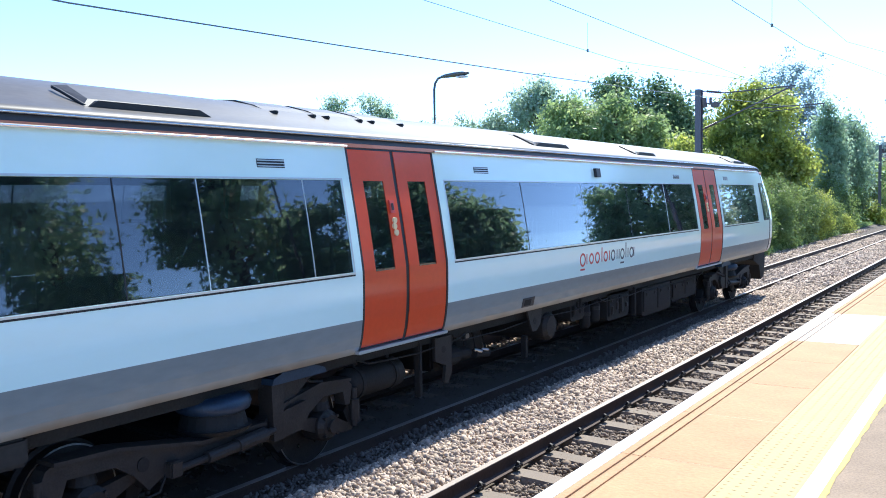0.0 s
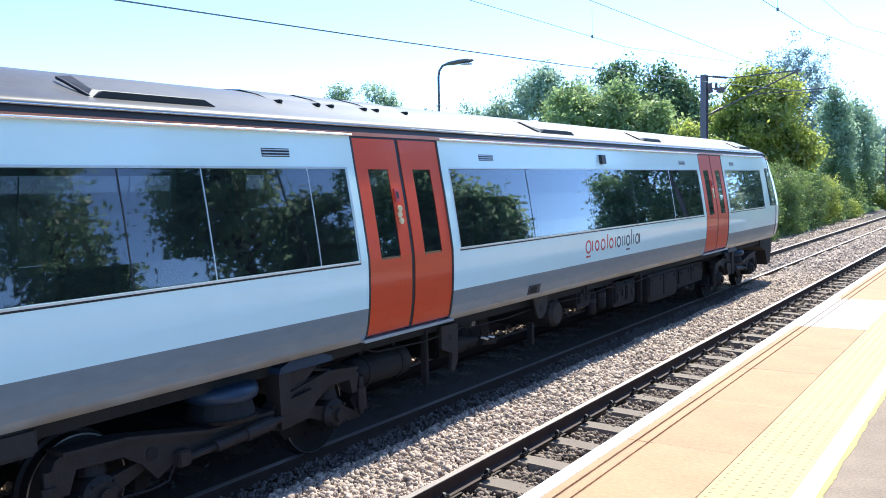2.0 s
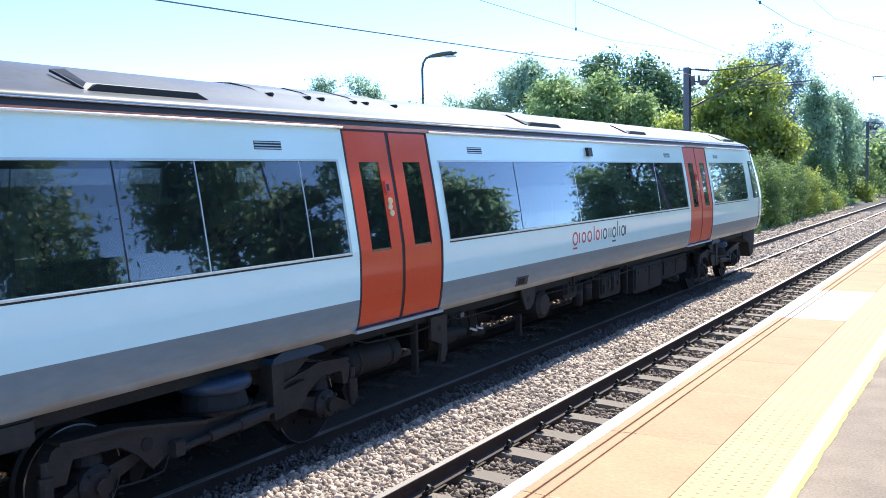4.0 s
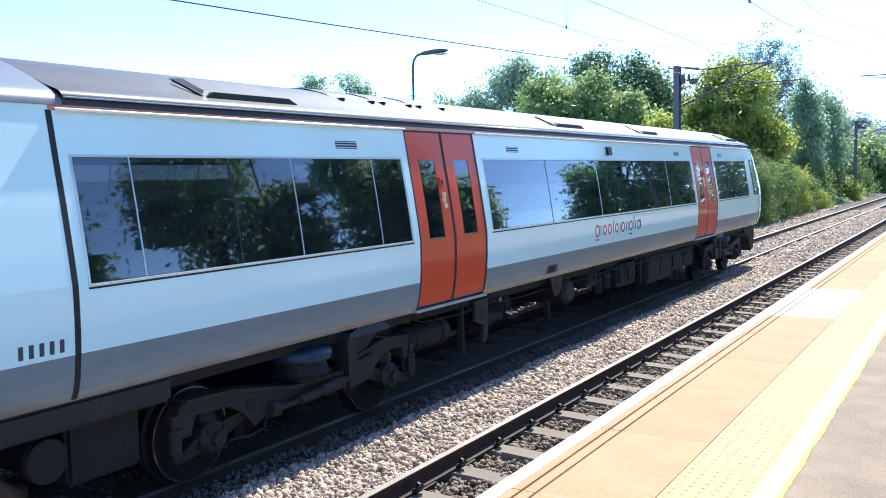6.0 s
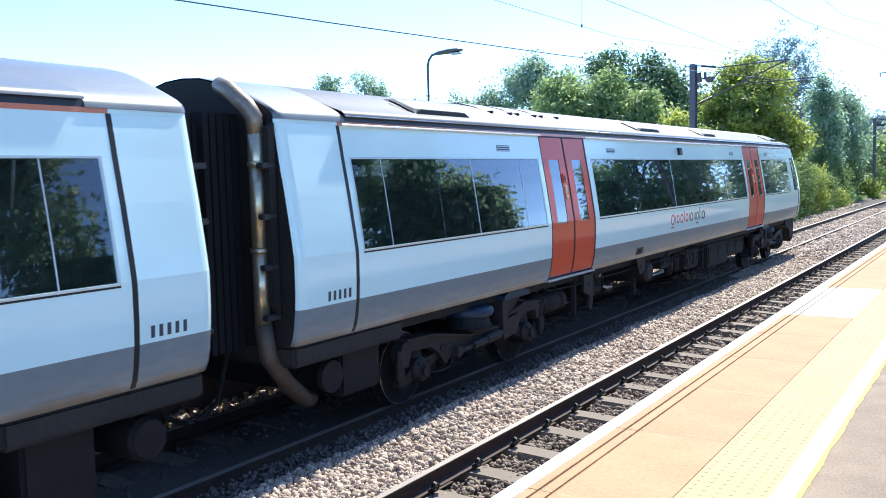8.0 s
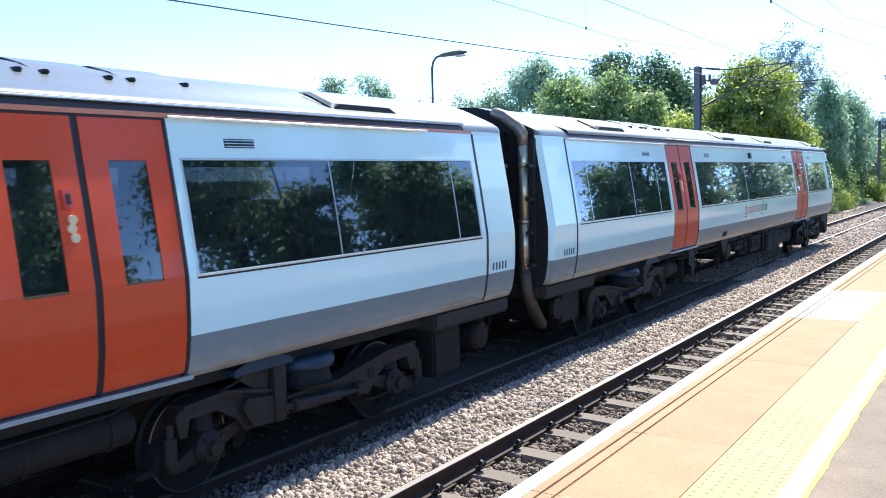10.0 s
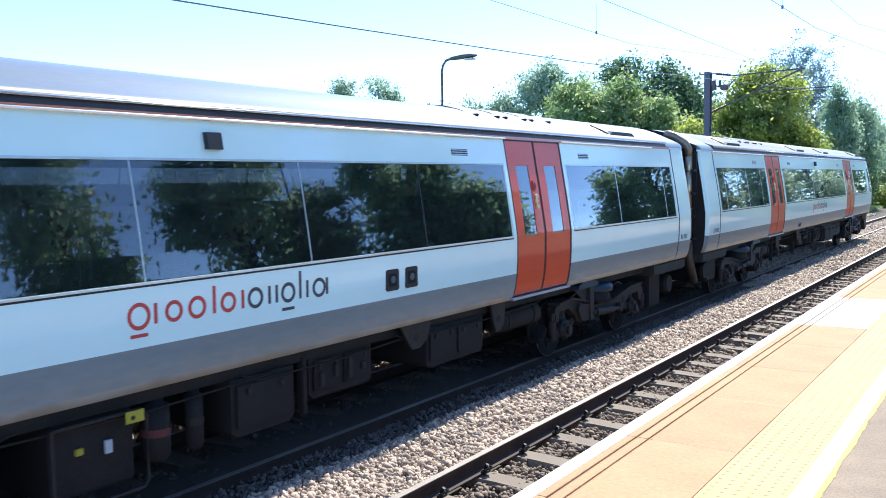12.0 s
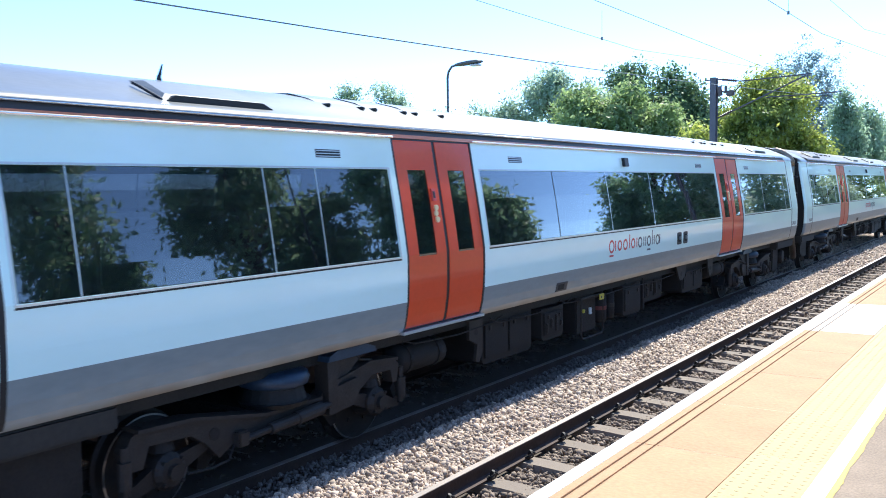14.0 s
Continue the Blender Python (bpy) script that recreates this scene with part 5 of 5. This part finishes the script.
wire([(-6.65, -30, 4.35), (-6.65, 4.57, 4.21), (-6.65, 8.1, 4.33), (-6.65, 14, 4.56), (-6.7, 19.5, 4.82), (-6.85, 34, 5.62), (-6.6, 86, 5.6)], "dark contact wire over the occupied track", 0.0085)
wire([(-6.65, -30, 5.6), (-6.65, 5, 5.14), (-6.65, 16.8, 5.18), (-6.9, 34, 6.34), (-6.6, 60, 5.4), (-6.9, 86, 6.3)], "thin catenary wire over the occupied track", 0.0045)
wire([(-3.45, -30, 4.4), (-3.45, 7.2, 4.25), (-3.45, 20, 4.27), (-3.6, 34, 5.6), (-3.5, 90, 5.5)], "thin contact wire over the empty track", 0.003)
wire([(-3.45, -30, 5.6), (-3.45, 13, 5.27), (-3.45, 18, 5.31), (-3.5, 34, 6.3), (-3.5, 60, 5.4), (-3.5, 90, 6.2)], "thin catenary wire over the empty track", 0.005)
wire([(-3.1, -30, 6.2), (-3.3, 16.7, 5.9), (-3.4, 22.5, 6.0), (-2.2, 34, 6.6), (-2.2, 90, 6.5)], "thin return wire over the empty track", 0.004)
for x, y, z in ((-6.65, 15.17, 5.185), (-3.45, 15.3, 5.29)):
    bm = B()
    tube(bm, [(x, y, z - 0.03), (x, y, z + 0.025)], 0.02, 6)
    tube(bm, [(x, y, z + 0.02), (x, y, z + 0.5)], 0.003, 4)
    tagged(part("wire_dropper", bm, WIRE, None), "small clamp and dropper on the overhead wire", "wire clamp")

# lamp behind the train
lamp = thing("street_lamp", -11.69, 17.7, -0.2, "tall grey platform lamp with a flat swept head", "lamp")
bm = B()
tube(bm, [(0, 0, 0), (0, 0, 1.2)], 0.06, 10)
tube(bm, [(0, 0, 1.2), (0, 0, 5.30), (0.03, 0, 5.44), (0.12, 0, 5.55), (0.30, 0, 5.59)], [0.035, 0.03, 0.028, 0.028, 0.028], 10)
part("lamp_post", bm, LAMPG, lamp, smooth=True)
bm = B()
prof = [(0.22, 0.045, 0.05), (0.34, 0.10, 0.07), (0.6, 0.14, 0.085), (0.85, 0.13, 0.07), (0.95, 0.06, 0.035)]
rings = []
for x, w, h in prof:
    cz = 5.57 + 0.045 * (x - 0.22)
    rings.append([bm.verts.new((x, w * math.cos(a), cz + (h * 0.8 * math.sin(a) if math.sin(a) > 0 else h * 0.5 * math.sin(a)))) for a in [2 * math.pi * k / 14 for k in range(14)]])
for a, b in zip(rings, rings[1:]):
    for k in range(14):
        bm.faces.new((a[k], a[(k + 1) % 14], b[(k + 1) % 14], b[k]))
bm.faces.new(rings[0][::-1])
bm.faces.new(rings[-1])
part("lamp_head", bm, LAMPG, lamp, "slate-grey lamp housing", smooth=True)
bm = B()
box(bm, 0.66, 0.90, -0.09, 0.09, 5.515, 5.548, 0.01)
part("lamp_lens", bm, LENS, lamp)

copy_thing(lamp, pose(2.6, 14.6, PLAT, 0, 0, 180))

# ---- trees and hedges ----


def crown_mesh(name, parent, mat, blobs, leaves, leaf, seed, droop=0.0, inner=0.35, lean=0.0):
    """Leaves in clumps that lie on and in a heap of uneven lobes (x, y, z, rx, ry, rz)."""
    rng = np.random.default_rng(seed)
    blobs = np.array(blobs, float)
    vol = (blobs[:, 3] * blobs[:, 4] * blobs[:, 5]) ** 0.67
    per = 26
    nc = max(8, leaves // per)
    which = rng.choice(len(blobs), nc, p=vol / vol.sum())
    d = rng.normal(size=(nc, 3))
    d /= np.linalg.norm(d, axis=1)[:, None]
    rad = np.where(rng.random(nc) < inner, rng.uniform(0.25, 0.85, nc), rng.normal(0.98, 0.09, nc))
    bl = blobs[which]
    c = bl[:, :3] + d * rad[:, None] * bl[:, 3:6]
    spread = leaf * rng.uniform(1.4, 3.2, nc)
    n = nc * per
    p = np.repeat(c, per, 0) + rng.normal(size=(n, 3)) * np.repeat(spread, per)[:, None] * np.array([1, 1, 0.75 + droop])
    p[:, 2] -= droop * np.abs(rng.normal(size=n)) * 0.6
    p[:, 0] += lean * (p[:, 2] - blobs[:, 2].min())
    out = np.repeat(d, per, 0) + rng.normal(size=(n, 3)) * 0.7 + np.array([0, 0, 0.35])
    out /= np.linalg.norm(out, axis=1)[:, None]
    t = np.cross(out, rng.normal(size=(n, 3)))
    t[:, 2] -= droop * 1.5
    t /= np.linalg.norm(t, axis=1)[:, None]
    b = np.cross(out, t)
    s = leaf * rng.uniform(0.55, 1.25, n)[:, None]
    w = s * rng.uniform(0.4, 0.62, n)[:, None]
    quad = np.stack([p - t * s, p + b * w - out * s * 0.12, p + t * s, p - b * w - out * s * 0.12], 1)
    faces = np.arange(n * 4).reshape(n, 4)
    ob = soup(name, quad.reshape(-1, 3), faces, mat, parent=parent)
    del ob["kind"]
    return ob


def tree(x, y, ztop, radius, leafkind, label, seed, z0=0.0, low=0.3, leaves=9000, leaf=0.16, droop=0.0, shape="round", inner=0.2, lean=0.0, category="tree"):
    rng = random.Random(seed)
    t = thing("tree" if category == "tree" else category.replace(" ", "_"), x, y, z0, label, category)
    h = ztop - z0
    base = h * low
    blobs = []
    if shape == "round":
        blobs.append((0, 0, (h + base) / 2, radius * 0.6, radius * 0.6, (h - base) * 0.38))
        for k in range(17):
            a, u = rng.uniform(0, 6.28), rng.uniform(0.05, 0.92)
            rr = radius * rng.uniform(0.2, 0.38)
            wide = math.sin(math.pi * (0.18 + 0.72 * u)) * (radius - rr)
            blobs.append((wide * math.cos(a), wide * math.sin(a), base + (h - base - rr) * u + rr * 0.3, rr, rr, rr * rng.uniform(0.7, 1.0)))
        blobs.append((rng.uniform(-0.2, 0.2) * radius, 0, h - radius * 0.32, radius * 0.33, radius * 0.33, radius * 0.32))
    elif shape == "plume":
        for k in range(14):
            u = k / 13
            rr = radius * (0.25 + 0.75 * math.sin(math.pi * (0.2 + 0.78 * u)))
            blobs.append((rng.uniform(-0.35, 0.35) * radius, rng.uniform(-0.35, 0.35) * radius, base + (h - base) * u, rr * 0.55, rr * 0.55, (h - base) * 0.07))
    else:  # hedge or bush: wide and low, leaves to the ground
        for k in range(10):
            a = rng.uniform(0, 6.28)
            rr = radius * rng.uniform(0.3, 0.55)
            dist = rng.uniform(0, radius - rr * 0.7)
            zz = rng.uniform(0.1, 0.95) * (h - rr)
            blobs.append((dist * math.cos(a), dist * math.sin(a), max(rr * 0.5, zz), rr, rr, min(rr, h * 0.45)))
        blobs.append((0, 0, h * 0.45, radius * 0.7, radius * 0.7, h * 0.5))
    bm = B()
    tr = max(0.05, h * (0.022 if shape != "plume" else 0.006))
    top = (rng.uniform(-0.1, 0.1) * radius, rng.uniform(-0.1, 0.1) * radius, h * 0.86)
    tube(bm, [(0, 0, -0.3), (0.03 * h * 0.1, 0, h * 0.18), (top[0] * 0.5, top[1] * 0.5, h * 0.5), top], [tr * 1.4, tr, tr * 0.7, tr * 0.15], 8)
    trunk = part("trunk", bm, BARK, t, "grey-brown tapering trunk", smooth=True)
    bm = B()
    for b in (blobs[1:] if shape != "plume" else blobs[1:3]):
        z1 = max(h * 0.12, b[2] - b[5] * 1.2)
        k = z1 / h
        tube(bm, [(top[0] * k, top[1] * k, z1 * 0.9), (b[0] * 0.5, b[1] * 0.5, (z1 + b[2]) / 2), (b[0], b[1], b[2])], [tr * 0.5, tr * 0.3, tr * 0.08], 6)
    part("limbs", bm, BARK, trunk)
    crown_mesh("crown", t, LEAF[leafkind], blobs, leaves, leaf, seed, droop, inner, lean)
    return t


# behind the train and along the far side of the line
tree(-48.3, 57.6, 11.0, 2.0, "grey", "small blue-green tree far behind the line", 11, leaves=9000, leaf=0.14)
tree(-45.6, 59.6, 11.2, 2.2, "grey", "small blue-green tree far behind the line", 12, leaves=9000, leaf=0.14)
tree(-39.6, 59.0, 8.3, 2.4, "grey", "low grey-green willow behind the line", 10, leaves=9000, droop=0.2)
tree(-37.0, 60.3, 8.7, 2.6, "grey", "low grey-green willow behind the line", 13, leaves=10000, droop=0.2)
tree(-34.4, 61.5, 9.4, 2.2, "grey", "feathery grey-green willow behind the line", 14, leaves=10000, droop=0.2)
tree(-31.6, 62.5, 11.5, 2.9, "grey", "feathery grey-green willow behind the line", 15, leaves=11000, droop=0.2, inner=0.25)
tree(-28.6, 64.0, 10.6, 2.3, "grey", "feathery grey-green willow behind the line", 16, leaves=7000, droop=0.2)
tree(-22.9, 50.0, 8.5, 2.4, "mid", "mid-green broadleaf tree behind the line", 17, leaves=12000, leaf=0.14)
tree(-20.6, 50.9, 8.6, 2.6, "mid", "mid-green broadleaf tree behind the line", 18, leaves=14000, leaf=0.14)
tree(-18.6, 51.6, 7.4, 2.0, "mid", "mid-green broadleaf tree behind the line", 19, leaves=9000, leaf=0.14)
tree(-30.0, 74.2, 13.1, 3.4, "dark", "tall dark green tree rising behind others", 20, leaves=14000, leaf=0.2)
tree(-26.4, 75.4, 12.6, 3.0, "dark", "tall dark green tree rising behind others", 21, leaves=13000, leaf=0.2)
tree(-24.0, 76.0, 10.2, 2.6, "dark", "tall dark green tree rising behind others", 22, leaves=9000, leaf=0.2)
tree(-12.75, 53.5, 8.9, 3.0, "yellow", "large yellow-green tree beside the line", 23, low=0.22, leaves=34000, leaf=0.13)
tree(-14.0, 44.5, 5.6, 1.2, "yellow", "small yellow-green tree behind the mast", 24, leaves=4000, leaf=0.12)
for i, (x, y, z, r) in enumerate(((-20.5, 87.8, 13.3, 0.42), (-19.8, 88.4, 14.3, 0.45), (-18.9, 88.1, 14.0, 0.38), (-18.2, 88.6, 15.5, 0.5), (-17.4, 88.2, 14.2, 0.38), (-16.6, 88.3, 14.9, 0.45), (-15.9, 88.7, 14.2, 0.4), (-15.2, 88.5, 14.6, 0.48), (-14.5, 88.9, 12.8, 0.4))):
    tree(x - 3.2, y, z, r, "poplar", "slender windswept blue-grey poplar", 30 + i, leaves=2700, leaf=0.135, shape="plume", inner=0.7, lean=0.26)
tree(-12.1, 72.0, 9.2, 1.3, "willow", "narrow grey-green tree beside the line", 40, low=0.1, leaves=14000, leaf=0.14, droop=0.3)
tree(-12.0, 80.0, 8.7, 1.7, "willow", "hanging grey-green willow beside the line", 45, low=0.1, leaves=12000, leaf=0.15, droop=0.5)
# no haze in the air here; the pale leaf colours carry it
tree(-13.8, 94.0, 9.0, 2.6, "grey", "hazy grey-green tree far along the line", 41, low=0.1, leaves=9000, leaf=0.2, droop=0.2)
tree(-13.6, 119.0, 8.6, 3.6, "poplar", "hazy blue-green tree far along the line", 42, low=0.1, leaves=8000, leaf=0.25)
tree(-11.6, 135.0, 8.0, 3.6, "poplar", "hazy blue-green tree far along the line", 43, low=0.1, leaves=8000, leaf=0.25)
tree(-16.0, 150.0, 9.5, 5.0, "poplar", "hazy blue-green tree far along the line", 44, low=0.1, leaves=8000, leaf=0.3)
for i, (x, y, z, r, k) in enumerate((
        (-10.4, 38.0, 3.0, 1.2, "mid"), (-10.2, 42.0, 3.3, 1.2, "mid"), (-10.1, 45.4, 3.4, 1.3, "mid"), (-10.2, 48.6, 3.2, 1.4, "mid"), (-10.3, 52.4, 3.1, 1.4, "mid"), (-10.1, 56.5, 2.8, 1.4, "yellow"), (-10.3, 60.4, 2.3, 1.3, "mid"),
        (-10.4, 65.5, 1.0, 1.1, "yellow"), (-11.9, 71.0, 3.6, 2.2, "mid"), (-10.9, 72.0, 1.3, 1.3, "mid"), (-11.9, 78.5, 3.4, 2.0, "mid"), (-10.8, 84.0, 1.6, 1.6, "yellow"), (-11.7, 94.0, 3.8, 2.4, "mid"), (-11.2, 108.0, 3.8, 2.8, "mid"), (-11.2, 122.0, 4.2, 3.0, "mid"))):
    tree(x, y, z, r, "hedge" if k == "mid" else k, "dense green bush at the edge of the ballast" if k == "mid" else "yellow-green bush at the edge of the ballast", 60 + i, z0=-0.35, leaves=15000 if y < 66 else 8000, leaf=0.058 if y < 66 else 0.10, shape="bush", category="bush")
# a dark wood closes the view behind them
for i in range(14):
    x = -75 + i * 5.2
    tree(x - 4, 118 + 9 * math.sin(i * 2.3), 6.0 + 1.3 * math.sin(i * 1.7), 4.2, "mid" if i % 2 else "dark", "distant green hedgerow tree across the fields", 90 + i, low=0.05, leaves=3000, leaf=0.4)

# beyond the platform, on the camera's side of the line; they show in the coach windows
for i, (az, dist, z, r, k) in enumerate((
        (56.5, 30, 15.0, 2.3, "sunny"), (45.8, 30, 14.5, 2.2, "sunny"), (41.0, 32, 8.2, 1.6, "sunny"), (35.6, 34, 11.5, 2.0, "sunny"),
        (32.4, 34, 8.6, 1.3, "sunny"), (30.2, 34, 6.6, 1.1, "sunny"), (22.0, 45, 7.0, 0.9, "sunny"), (19.4, 45, 9.6, 1.7, "sunny"), (16.4, 46, 9.0, 1.7, "grey"), (13.2, 58, 8.0, 2.0, "grey"), (10.5, 75, 8.5, 2.6, "grey"), (8.3, 85, 9.5, 2.8, "mid"), (6.6, 105, 10.0, 3.2, "mid"), (5.3, 130, 10.0, 3.6, "grey"), (66.0, 30, 9.0, 2.5, "sunny"), (75.0, 30, 12.0, 3.0, "dark"))):
    a = radians(az)
    tree(dist * math.sin(a) - 10.6, dist * math.cos(a), z, r, k, "leafy broadleaf tree standing beyond the platform", 120 + i, z0=0.3, low=0.08, leaves=15000 if az > 25 else 7000, leaf=0.155, inner=0.3)


def grass(seed, n):
    rng = np.random.default_rng(seed)
    y = 22 + 70 * rng.random(n) ** 1.3
    x = -9.55 - np.abs(rng.normal(size=n)) * 0.9 - 0.012 * (y - 30)
    h = rng.uniform(0.1, 0.4, n)
    a = rng.uniform(0, 6.28, n)
    w = 0.03
    z = np.full(n, -0.38)
    base = np.stack([x, y, z], 1)
    side = np.stack([np.cos(a) * w, np.sin(a) * w, 0 * a], 1)
    tip = base + np.stack([rng.normal(size=n) * 0.1, rng.normal(size=n) * 0.1, h], 1)
    v = np.stack([base - side, base + side, tip], 1).reshape(-1, 3)
    soup("verge_grass", v, np.arange(n * 3).reshape(n, 3), LEAF["mid"], "uneven green grass along the ballast edge", "grass")


grass(7, 26000)


# ---- what moves ----
def rolled(t):
    for (t0, s0), (t1, s1) in zip(ROLL_OUT, ROLL_OUT[1:]):
        if t0 <= t <= t1:
            return s0 + (s1 - s0) * (t - t0) / (t1 - t0)
    return ROLL_OUT[-1][1]


def motions():
    walk(drive, [(t, pose(TRACK_FAR, DRIVE_Y + s, 0)) for t, s in ROLL_OUT])
    walk(mid, [(t, pose(TRACK_FAR, MID_Y + s, 0)) for t, s in ROLL_OUT])
    times = [0.0, 3.2] + [3.2 + 0.1 * k for k in range(1, 109)]
    for w in drive_wheels + mid_wheels:
        x, y, z = w.location
        walk(w, [(t, pose(x, y, z, -math.degrees(rolled(t) / 0.412))) for t in times])


motions()
